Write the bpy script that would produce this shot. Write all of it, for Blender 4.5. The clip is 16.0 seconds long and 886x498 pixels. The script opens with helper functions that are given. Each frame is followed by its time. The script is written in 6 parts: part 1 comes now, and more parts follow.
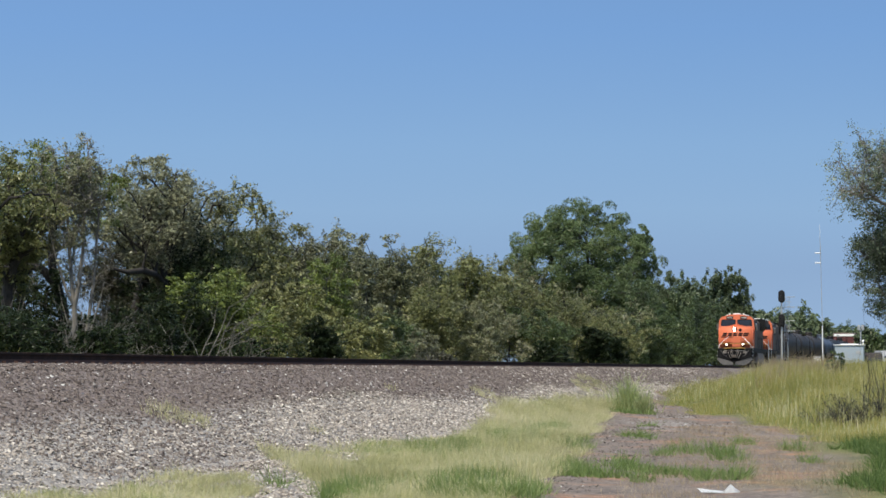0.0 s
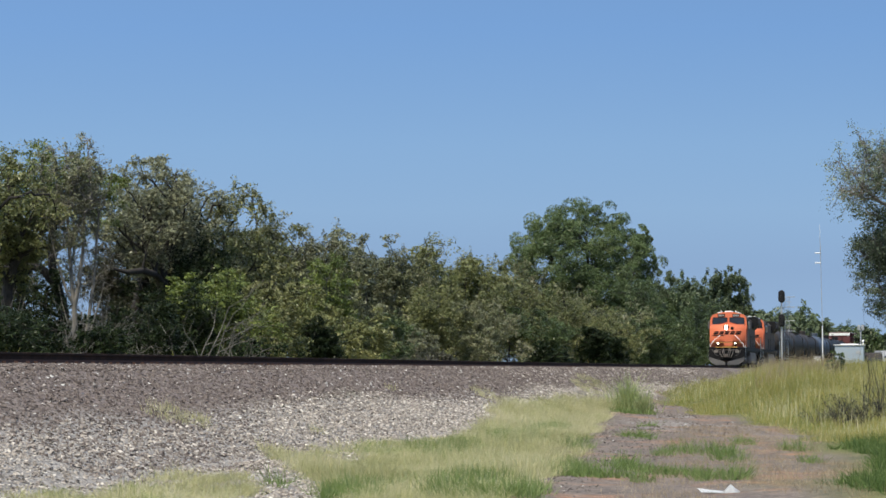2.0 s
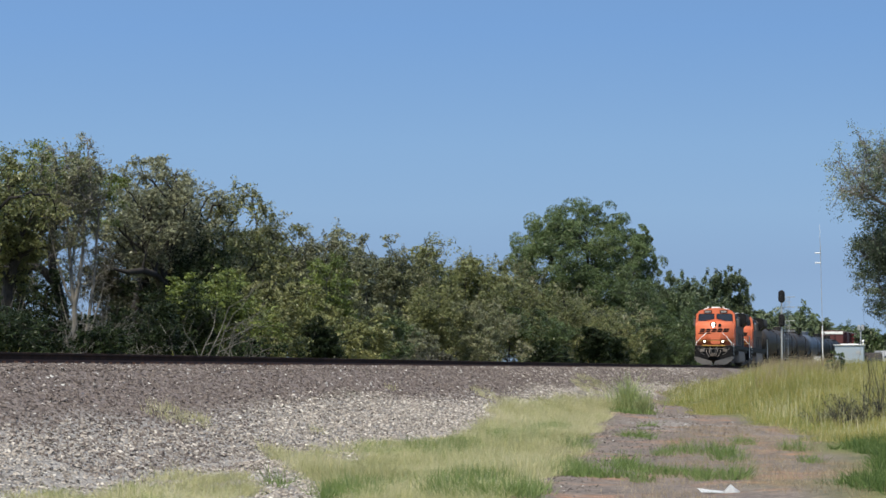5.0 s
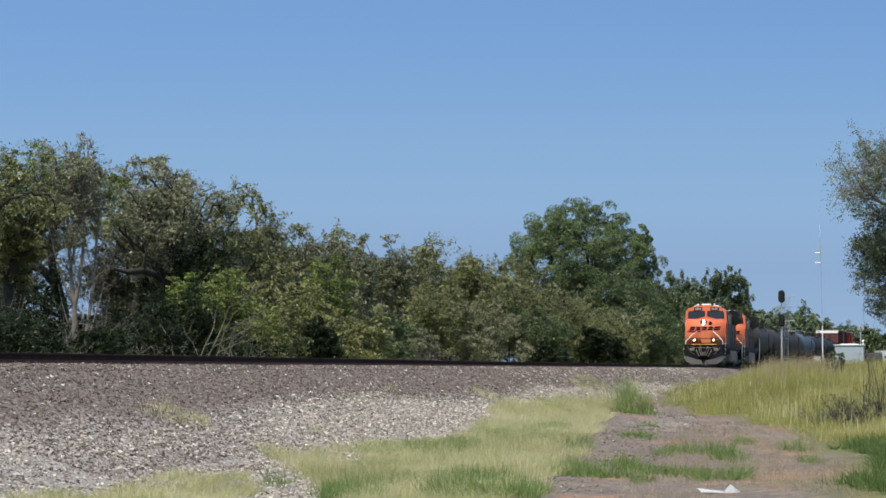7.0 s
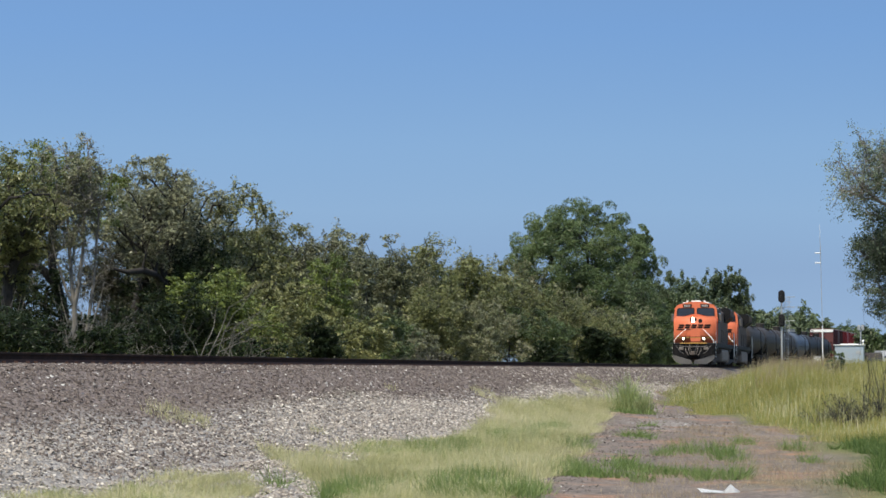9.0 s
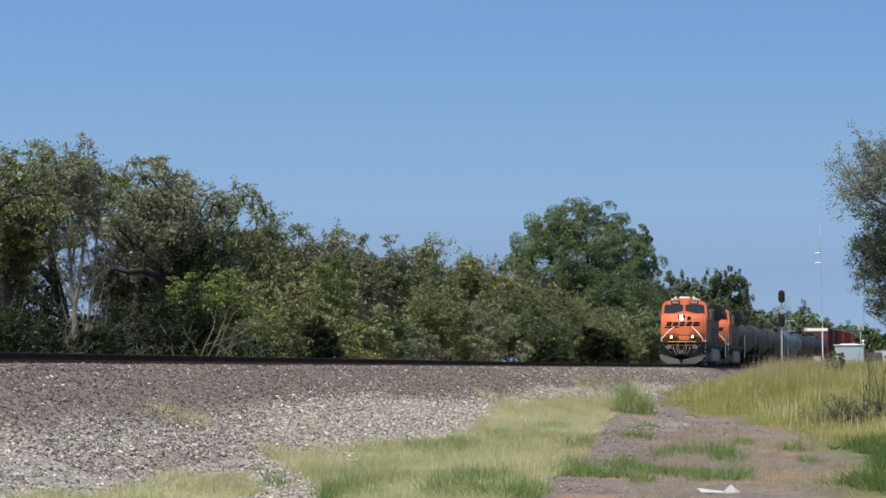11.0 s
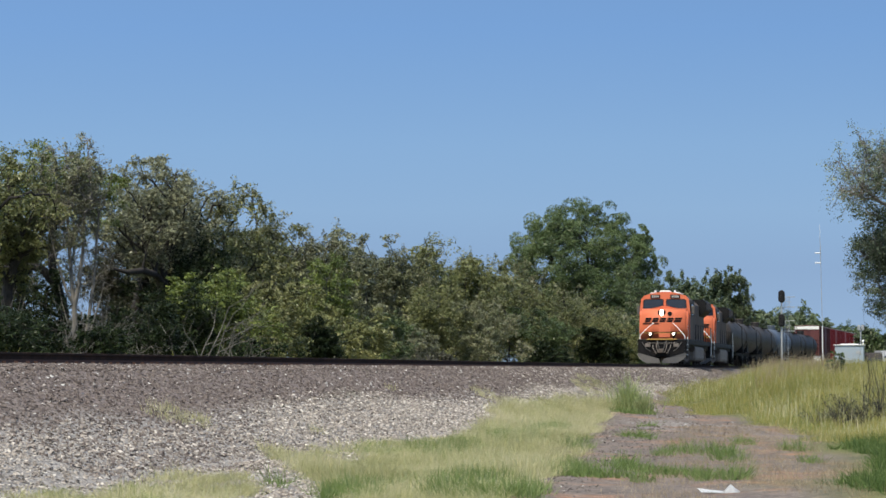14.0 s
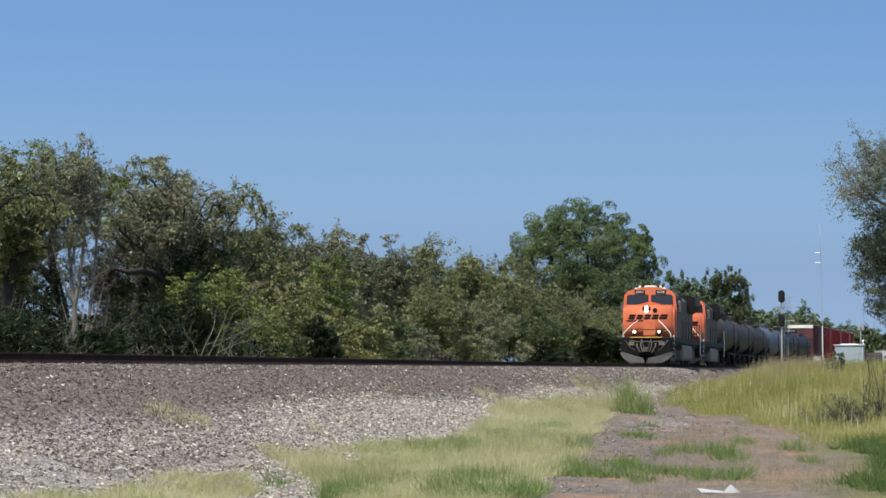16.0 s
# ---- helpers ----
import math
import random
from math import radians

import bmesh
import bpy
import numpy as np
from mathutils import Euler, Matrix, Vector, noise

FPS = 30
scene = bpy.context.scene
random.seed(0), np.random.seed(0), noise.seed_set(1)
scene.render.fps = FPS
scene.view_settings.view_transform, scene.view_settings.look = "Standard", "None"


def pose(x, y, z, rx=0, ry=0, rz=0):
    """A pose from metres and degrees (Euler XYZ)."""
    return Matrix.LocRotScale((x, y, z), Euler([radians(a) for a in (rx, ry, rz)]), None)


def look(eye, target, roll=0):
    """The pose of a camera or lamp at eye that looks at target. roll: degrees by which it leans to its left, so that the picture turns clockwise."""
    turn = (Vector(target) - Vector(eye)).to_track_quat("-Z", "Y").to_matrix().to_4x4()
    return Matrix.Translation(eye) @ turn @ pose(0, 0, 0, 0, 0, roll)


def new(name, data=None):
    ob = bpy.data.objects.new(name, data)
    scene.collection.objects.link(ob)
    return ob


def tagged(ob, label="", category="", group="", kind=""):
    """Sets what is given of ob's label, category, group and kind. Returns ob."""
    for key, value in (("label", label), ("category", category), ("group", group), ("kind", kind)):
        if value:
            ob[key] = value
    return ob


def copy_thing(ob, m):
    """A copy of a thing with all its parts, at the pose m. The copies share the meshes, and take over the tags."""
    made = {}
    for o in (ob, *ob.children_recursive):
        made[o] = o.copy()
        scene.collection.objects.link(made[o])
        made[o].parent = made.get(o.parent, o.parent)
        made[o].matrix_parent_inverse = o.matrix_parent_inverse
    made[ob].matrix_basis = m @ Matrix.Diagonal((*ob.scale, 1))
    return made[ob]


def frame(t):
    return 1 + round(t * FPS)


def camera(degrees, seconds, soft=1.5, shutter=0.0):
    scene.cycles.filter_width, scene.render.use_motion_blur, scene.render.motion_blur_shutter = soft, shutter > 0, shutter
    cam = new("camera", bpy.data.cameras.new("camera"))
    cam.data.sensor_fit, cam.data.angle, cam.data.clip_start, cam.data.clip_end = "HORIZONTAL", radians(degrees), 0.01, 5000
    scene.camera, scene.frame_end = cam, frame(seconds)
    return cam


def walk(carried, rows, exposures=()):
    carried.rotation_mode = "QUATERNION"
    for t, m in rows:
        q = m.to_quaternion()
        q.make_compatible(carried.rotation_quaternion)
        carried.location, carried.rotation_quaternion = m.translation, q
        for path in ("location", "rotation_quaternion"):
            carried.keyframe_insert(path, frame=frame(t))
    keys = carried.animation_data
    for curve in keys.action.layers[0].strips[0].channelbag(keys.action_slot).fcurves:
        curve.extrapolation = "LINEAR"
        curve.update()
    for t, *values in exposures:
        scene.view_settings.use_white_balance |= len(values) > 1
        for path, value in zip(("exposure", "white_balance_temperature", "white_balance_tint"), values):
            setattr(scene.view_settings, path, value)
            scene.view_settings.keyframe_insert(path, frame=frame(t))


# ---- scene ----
# ---- camera: a tripod beside the line, long lens ----
EYE = Vector((0.0, 0.0, 1.6))
cam = camera(19.77, 16.0, soft=1.58, shutter=0.5)
PATH = [(0.0, pose(0, 0, 1.6, 92.71, 0, 0)), (16.0, pose(0, 0, 1.6, 92.71, 0, 0))]
walk(cam, PATH)

# ---- daylight ----
SUN = Vector((-0.36, -0.56, 1.12)).normalized()
world = bpy.data.worlds.new("sky")
scene.world = world
world.use_nodes = True
wn = world.node_tree
sky = wn.nodes.new("ShaderNodeTexSky")
sky.sky_type = "NISHITA"
sky.sun_disc = False
sky.sun_elevation = math.asin(SUN.z)
sky.sun_rotation = math.atan2(SUN.x, SUN.y)
sky.altitude = 300
sky.air_density = 1.0
sky.dust_density = 1.3
sky.ozone_density = 0.8
coord = wn.nodes.new("ShaderNodeTexCoord")
lift = wn.nodes.new("ShaderNodeMapping")
lift.inputs["Location"].default_value = (0, 0, 0.25)
lift.inputs["Scale"].default_value = (1, 1, 2.3)
wn.links.new(coord.outputs["Generated"], lift.inputs[0])
wn.links.new(lift.outputs[0], sky.inputs[0])
grade = wn.nodes.new("ShaderNodeMix")
grade.data_type, grade.blend_type = "RGBA", "MULTIPLY"
grade.inputs[0].default_value = 1.0
height = wn.nodes.new("ShaderNodeSeparateXYZ")
wn.links.new(coord.outputs["Generated"], height.inputs[0])
haze = wn.nodes.new("ShaderNodeValToRGB")  # late-summer haze: warmer low down, purer blue higher up
for at, tint in ((0.040, (0.81, 0.79, 0.74, 1)), (0.062, (0.95, 0.965, 0.875, 1)), (0.088, (0.965, 1.045, 0.98, 1)), (0.134, (0.865, 1.045, 1.10, 1))):
    haze.color_ramp.elements.new(at).color = tint
haze.color_ramp.elements[0].color = (0.74, 0.695, 0.645, 1)
haze.color_ramp.elements[-1].position = 0.4
haze.color_ramp.elements[-1].color = (0.91, 1.02, 1.02, 1)
wn.links.new(height.outputs["Z"], haze.inputs[0])
wn.links.new(haze.outputs[0], grade.inputs[7])
wn.links.new(sky.outputs[0], grade.inputs[6])
wn.links.new(grade.outputs[2], wn.nodes["Background"].inputs[0])
wn.nodes["Background"].inputs[1].default_value = 0.15
sun = new("sun", bpy.data.lights.new("sun", "SUN"))
sun.data.energy = 3.9
sun.data.angle = radians(0.53)
sun.data.color = (1.0, 0.93, 0.785)
sun.matrix_world = look(SUN * 50, (0, 0, 0))
scene.view_settings.exposure = 0.53

# ---- the line: u metres along the track, q metres from its middle towards the camera ----
TH = math.atan(816 / 4500)
DX, DY = math.sin(TH), math.cos(TH)
NX, NY = DY, -DX
Q0 = 15.45
RAIL = 1.885


def bend(u):
    """The line bears gently away to its side far out."""
    return 0.10 + 0.37 * step(u, 80, 150) + 0.022 * ((u - 240) + np.sqrt((u - 240) ** 2 + 400))


def plan(u, q):
    s = q - Q0 + bend(u)
    return u * DX + s * NX, u * DY + s * NY


def unplan(x, y):
    u = x * DX + y * DY
    return u, x * NX + y * NY + Q0 - bend(u)


def step(v, a, b):
    k = np.clip((v - a) / (b - a), 0, 1)
    return k * k * (3 - 2 * k)


def wave(x, y):
    return (np.sin(x * 0.9 + 1.3 * np.sin(y * 0.31)) + np.sin(y * 0.53 + 1.1 * np.sin(x * 0.77 + 2)) + 0.6 * np.sin(x * 2.1 + y * 1.3)
            + 0.5 * np.sin(y * 2.7 - x * 1.9 + 1)) / 3.1


def bank_edge(y):
    """Where the dirt track ends and the tall grass bank begins."""
    return np.where(y < 60, 4.9 + (y - 30) * 0.12, 8.5 + 0.02 * (y - 60)) + 0.35 * np.sin(y * 0.35) + 0.2 * np.sin(y * 0.9)


def ground_z(x, y):
    x, y = np.asarray(x, float), np.asarray(y, float)
    u, q = unplan(x, y)
    near = np.interp(q, [0, 1.25, 1.6, 2.2, 3.9, 5.7, 8, 60], [1.672, 1.674, 1.66, 1.59, 0.90, 0.20, 0.10, 0.05])
    far = np.interp(-q, [2.2, 4.5, 7, 60], [1.66, 0.95, 1.15, 1.3])
    z = np.where(q > 0, near, far)
    rise = step(x - bank_edge(y), -0.6, 5.0) * step(y, 48, 115) * step(q, 4.6, 9.5)
    z = z + 1.25 * rise
    out = step(np.abs(q), 3.2, 6)
    z = z + out * 0.07 * wave(x * 1.3, y * 0.8) + (1 - out) * 0.012 * wave(x * 4, y * 3)
    z = z + 0.16 * np.exp(-((x - 3.4) / 2.6) ** 2 - ((y - 54) / 12) ** 2)
    return z + (1.1 - z) * step(y, 260, 420)


# ---- small builders ----
def mesh_np(name, verts, faces, smooth=False, uv=None):
    """A mesh from arrays, all faces with the same number of corners."""
    verts, faces = np.asarray(verts, np.float32), np.asarray(faces, np.int32)
    me = bpy.data.meshes.new(name)
    n, k = faces.shape
    me.vertices.add(len(verts))
    me.vertices.foreach_set("co", verts.ravel())
    me.loops.add(n * k)
    me.loops.foreach_set("vertex_index", faces.ravel())
    me.polygons.add(n)
    me.polygons.foreach_set("loop_start", np.arange(0, n * k, k, dtype=np.int32))
    me.polygons.foreach_set("loop_total", np.full(n, k, np.int32))
    me.update(calc_edges=True)
    me.polygons.foreach_set("use_smooth", np.full(n, smooth))
    return me


def part(name, bm, material, parent=None, label=""):
    """Links a bmesh or a mesh as one object, under a thing or a part."""
    if isinstance(bm, bmesh.types.BMesh):
        me = bpy.data.meshes.new(name)
        bm.to_mesh(me)
        bm.free()
    else:
        me = bm
    if material and not me.materials:
        me.materials.append(material)
    ob = new(name, me)
    ob.parent = parent
    if label:
        tagged(ob, label)
    return ob


def thing(name, m, label, category, group="", kind=""):
    ob = new(name)
    ob.empty_display_size = 0.3
    ob.matrix_world = m
    return tagged(ob, label, category, group, kind)


def box(bm, x0, x1, y0, y1, z0, z1, bevel=0.0, m=None):
    made = bmesh.ops.create_cube(bm, size=1)["verts"]
    for v in made:
        v.co = Vector(((x0 + x1) / 2 + v.co.x * (x1 - x0), (y0 + y1) / 2 + v.co.y * (y1 - y0), (z0 + z1) / 2 + v.co.z * (z1 - z0)))
    if bevel:
        edges = list({e for v in made for e in v.link_edges})
        made = bmesh.ops.bevel(bm, geom=edges, offset=bevel, segments=2, affect="EDGES", profile=0.5)["verts"]
    if m:
        bmesh.ops.transform(bm, matrix=m, verts=[v for v in made if v.is_valid])
    return bm


def boxes(*rows, bevel=0.0):
    bm = bmesh.new()
    for r in rows:
        box(bm, *r, bevel=bevel)
    return bm


def rod(bm, a, b, r, r2=None, seg=8):
    a, b = Vector(a), Vector(b)
    d = b - a
    m = Matrix.Translation((a + b) / 2) @ d.to_track_quat("Z", "Y").to_matrix().to_4x4()
    bmesh.ops.create_cone(bm, cap_ends=True, segments=seg, radius1=r, radius2=r if r2 is None else r2, depth=d.length, matrix=m)
    return bm


def pipe(bm, pts, r, seg=8):
    for a, b in zip(pts, pts[1:]):
        rod(bm, a, b, r, seg=seg)
    for p in pts[1:-1]:
        bmesh.ops.create_icosphere(bm, subdivisions=1, radius=r * 1.02, matrix=Matrix.Translation(p))
    return bm


def prism(bm, outline, axis, a, b):
    """An outline of (h, v) pairs pushed along an axis from a to b."""
    def put(h, v, w):
        return (w, h, v) if axis == "x" else (h, w, v)
    lo = [bm.verts.new(put(h, v, a)) for h, v in outline]
    hi = [bm.verts.new(put(h, v, b)) for h, v in outline]
    n = len(outline)
    bm.faces.new(lo)
    bm.faces.new(hi[::-1])
    for i in range(n):
        bm.faces.new((lo[i], hi[i], hi[(i + 1) % n], lo[(i + 1) % n]))
    bmesh.ops.recalc_face_normals(bm, faces=bm.faces)
    return bm


# ---- materials ----
def material(name):
    mat = bpy.data.materials.new(name)
    mat.use_nodes = True
    return mat, mat.node_tree.nodes, mat.node_tree.links, mat.node_tree.nodes["Principled BSDF"]


def node(nodes, kind, **values):
    n = nodes.new(kind)
    for k, v in values.items():
        n.inputs[k].default_value = v
    return n


def ramp(nodes, links, source, stops):
    r = nodes.new("ShaderNodeValToRGB")
    e = r.color_ramp.elements
    e[0].position, e[0].color = stops[0][0], (*stops[0][1], 1)
    e[1].position, e[1].color = stops[-1][0], (*stops[-1][1], 1)
    for p, c in stops[1:-1]:
        e.new(p).color = (*c, 1)
    links.new(source, r.inputs[0])
    return r.outputs[0]


def blend(nodes, links, fac, a, b, mode="MIX"):
    m = nodes.new("ShaderNodeMix")
    m.data_type, m.blend_type = "RGBA", mode
    for slot, v in ((0, fac), (6, a), (7, b)):
        if hasattr(v, "is_linked"):
            links.new(v, m.inputs[slot])
        else:
            m.inputs[slot].default_value = v if slot == 0 else (*v, 1)
    return m.outputs[2]


def worn(name, colour, rough=0.5, metal=0.0, dirt=(0.12, 0.09, 0.07), amount=0.35, scale=1.5, bump=0.15, streak=1.0, spec=0.4):
    """Paint or metal with grime at two scales."""
    mat, nodes, links, p = material(name)
    tc = nodes.new("ShaderNodeTexCoord")
    mp = node(nodes, "ShaderNodeMapping", Scale=(1, 1, streak))
    links.new(tc.outputs["Object"], mp.inputs[0])
    big = node(nodes, "ShaderNodeTexNoise", Scale=scale, Detail=6.0, Roughness=0.65)
    fine = node(nodes, "ShaderNodeTexNoise", Scale=scale * 22, Detail=3.0)
    links.new(mp.outputs[0], big.inputs["Vector"])
    links.new(tc.outputs["Object"], fine.inputs["Vector"])
    k = ramp(nodes, links, big.outputs[0], [(0.42, (0, 0, 0)), (0.72, (amount,) * 3)])
    col = blend(nodes, links, k, colour, dirt)
    f = ramp(nodes, links, fine.outputs[0], [(0.3, (0.86,) * 3), (0.7, (1.1,) * 3)])
    links.new(blend(nodes, links, 1.0, col, f, "MULTIPLY"), p.inputs["Base Color"])
    r = node(nodes, "ShaderNodeMapRange")
    r.inputs[3].default_value, r.inputs[4].default_value = rough - 0.08, min(1, rough + 0.25)
    links.new(big.outputs[0], r.inputs[0])
    links.new(r.outputs[0], p.inputs["Roughness"])
    p.inputs["Metallic"].default_value = metal
    p.inputs["Specular IOR Level"].default_value = spec
    if bump:
        b = node(nodes, "ShaderNodeBump", Strength=bump, Distance=0.01)
        links.new(fine.outputs[0], b.inputs["Height"])
        links.new(b.outputs[0], p.inputs["Normal"])
    return mat


def glowing(name, colour, strength):
    mat, nodes, links, p = material(name)
    p.inputs["Base Color"].default_value = (0.8, 0.8, 0.75, 1)
    p.inputs["Emission Color"].default_value = (*colour, 1)
    p.inputs["Emission Strength"].default_value = strength
    return mat


def leafy(name, stops, through_light=0.18, gloss=0.38, size=0.25, shine=0.25):
    """Leaves or blades: each its own shade, patches of tone over the crown, light passing through."""
    mat, nodes, links, p = material(name)
    geo = nodes.new("ShaderNodeNewGeometry")
    info = nodes.new("ShaderNodeObjectInfo")
    tc = nodes.new("ShaderNodeTexCoord")
    n = node(nodes, "ShaderNodeTexNoise", Scale=size, Detail=3.0)
    links.new(tc.outputs["Object"], n.inputs["Vector"])
    add = nodes.new("ShaderNodeMath")
    add.operation = "MULTIPLY_ADD"
    links.new(geo.outputs["Random Per Island"], add.inputs[0])
    add.inputs[1].default_value = 0.56
    half = nodes.new("ShaderNodeMath")
    half.operation = "MULTIPLY_ADD"
    links.new(n.outputs[0], half.inputs[0])
    half.inputs[1].default_value, half.inputs[2].default_value = 1.3, -0.41
    links.new(half.outputs[0], add.inputs[2])
    col = ramp(nodes, links, add.outputs[0], stops)
    hs = nodes.new("ShaderNodeHueSaturation")
    rg = nodes.new("ShaderNodeMapRange")
    rg.inputs[3].default_value, rg.inputs[4].default_value = 0.86, 1.16
    links.new(info.outputs["Random"], rg.inputs[0])
    links.new(rg.outputs[0], hs.inputs["Value"])
    links.new(col, hs.inputs["Color"])
    links.new(hs.outputs[0], p.inputs["Base Color"])
    p.inputs["Roughness"].default_value = gloss
    p.inputs["Specular IOR Level"].default_value = shine
    t = nodes.new("ShaderNodeBsdfTranslucent")
    links.new(hs.outputs[0], t.inputs[0])
    mix = nodes.new("ShaderNodeMixShader")
    mix.inputs[0].default_value = through_light
    links.new(p.outputs[0], mix.inputs[1])
    links.new(t.outputs[0], mix.inputs[2])
    links.new(mix.outputs[0], nodes["Material Output"].inputs[0])
    return mat


def ground_material():
    mat, nodes, links, p = material("earth_and_gravel")
    tc = nodes.new("ShaderNodeTexCoord")
    zone = nodes.new("ShaderNodeVertexColor")
    zone.layer_name = "zone"
    sep = nodes.new("ShaderNodeSeparateColor")
    links.new(zone.outputs[0], sep.inputs[0])
    big = node(nodes, "ShaderNodeTexNoise", Scale=0.55, Detail=7.0, Roughness=0.62)
    mid = node(nodes, "ShaderNodeTexNoise", Scale=4.0, Detail=5.0, Roughness=0.7)
    cell = node(nodes, "ShaderNodeTexVoronoi", Scale=17.0)
    cell2 = node(nodes, "ShaderNodeTexVoronoi", Scale=26.0)
    for n in (big, mid, cell, cell2):
        links.new(tc.outputs["Object"], n.inputs["Vector"])
    soil = ramp(nodes, links, mid.outputs[0], [(0.28, (0.092, 0.076, 0.068)), (0.45, (0.136, 0.114, 0.101)), (0.58, (0.180, 0.148, 0.127)), (0.75, (0.236, 0.185, 0.146))])
    red = ramp(nodes, links, big.outputs[0], [(0.52, (0, 0, 0)), (0.64, (0.85,) * 3)])
    soil = blend(nodes, links, red, soil, (0.30, 0.165, 0.10))
    speck = ramp(nodes, links, cell2.outputs["Color"], [(0.0, (0.62,) * 3), (0.55, (1.0,) * 3), (1.0, (1.45,) * 3)])
    soil = blend(nodes, links, 0.8, soil, speck, "MULTIPLY")
    stone = ramp(nodes, links, cell.outputs["Color"], [(0.0, (0.092, 0.073, 0.066)), (0.35, (0.135, 0.108, 0.098)), (0.7, (0.180, 0.148, 0.134)), (1.0, (0.26, 0.23, 0.21))])
    pale = ramp(nodes, links, cell2.outputs["Color"], [(0.0, (0.12, 0.108, 0.10)), (0.4, (0.22, 0.205, 0.19)), (1.0, (0.38, 0.355, 0.325))])
    turf = ramp(nodes, links, mid.outputs[0], [(0.3, (0.07, 0.08, 0.03)), (0.6, (0.15, 0.15, 0.06)), (0.8, (0.25, 0.22, 0.11))])
    col = blend(nodes, links, sep.outputs[2], soil, turf)
    col = blend(nodes, links, sep.outputs[1], col, pale)
    col = blend(nodes, links, sep.outputs[0], col, stone)
    links.new(col, p.inputs["Base Color"])
    p.inputs["Roughness"].default_value = 0.95
    p.inputs["Specular IOR Level"].default_value = 0.15
    b = node(nodes, "ShaderNodeBump", Strength=0.9, Distance=0.03)
    b.invert = True
    links.new(cell.outputs["Distance"], b.inputs["Height"])
    b2 = node(nodes, "ShaderNodeBump", Strength=0.6, Distance=0.03)
    links.new(mid.outputs[0], b2.inputs["Height"])
    links.new(b.outputs[0], b2.inputs["Normal"])
    links.new(b2.outputs[0], p.inputs["Normal"])
    return mat


def stone_material(name, stops):
    mat, nodes, links, p = material(name)
    geo = nodes.new("ShaderNodeNewGeometry")
    tc = nodes.new("ShaderNodeTexCoord")
    n = node(nodes, "ShaderNodeTexNoise", Scale=40.0, Detail=3.0)
    links.new(tc.outputs["Object"], n.inputs["Vector"])
    col = ramp(nodes, links, geo.outputs["Random Per Island"], stops)
    f = ramp(nodes, links, n.outputs[0], [(0.3, (0.8,) * 3), (0.7, (1.15,) * 3)])
    links.new(blend(nodes, links, 1.0, col, f, "MULTIPLY"), p.inputs["Base Color"])
    p.inputs["Roughness"].default_value = 0.9
    p.inputs["Specular IOR Level"].default_value = 0.2
    return mat


def bark(name, a, b):
    mat, nodes, links, p = material(name)
    tc = nodes.new("ShaderNodeTexCoord")
    mp = node(nodes, "ShaderNodeMapping", Scale=(9, 9, 2.2))
    n = node(nodes, "ShaderNodeTexNoise", Scale=1.5, Detail=5.0)
    links.new(tc.outputs["Object"], mp.inputs[0])
    links.new(mp.outputs[0], n.inputs["Vector"])
    links.new(ramp(nodes, links, n.outputs[0], [(0.3, a), (0.7, b)]), p.inputs["Base Color"])
    p.inputs["Roughness"].default_value = 0.9
    bp = node(nodes, "ShaderNodeBump", Strength=0.7, Distance=0.02)
    links.new(n.outputs[0], bp.inputs["Height"])
    links.new(bp.outputs[0], p.inputs["Normal"])
    return mat


M_GROUND = ground_material()
M_BALLAST = stone_material("ballast_stone", [(0.0, (0.086, 0.068, 0.061)), (0.45, (0.136, 0.111, 0.098)), (0.88, (0.184, 0.152, 0.135)), (0.965, (0.250, 0.220, 0.195)), (0.985, (0.42, 0.40, 0.37)), (1.0, (0.60, 0.58, 0.54))])
M_PALE = stone_material("limestone_gravel", [(0.0, (0.145, 0.125, 0.110)), (0.35, (0.275, 0.241, 0.207)), (0.8, (0.390, 0.348, 0.302)), (1.0, (0.590, 0.540, 0.475))])
M_RAIL = worn("rail_steel", (0.022, 0.014, 0.011), 0.85, 0.0, (0.085, 0.045, 0.032), 0.5, 3.0, spec=0.1)
M_RAILTOP = worn("polished_rail_head", (0.30, 0.29, 0.28), 0.35, 0.9, amount=0.2)
M_RUST = worn("rusty_steel", (0.095, 0.050, 0.038), 0.85, 0.2, (0.07, 0.04, 0.03), 0.7, 6.0)
M_TIE = worn("creosoted_wood", (0.055, 0.042, 0.036), 0.9, 0.0, (0.10, 0.075, 0.065), 0.6, 3.0, 0.5)
# bark taken down to near black: canopy shade on the trunks is in the colour
M_BARK = bark("shade_darkened_bark", (0.009, 0.007, 0.006), (0.030, 0.025, 0.021))
M_PALEBARK = bark("weathered_grey_wood", (0.085, 0.077, 0.067), (0.20, 0.186, 0.166))
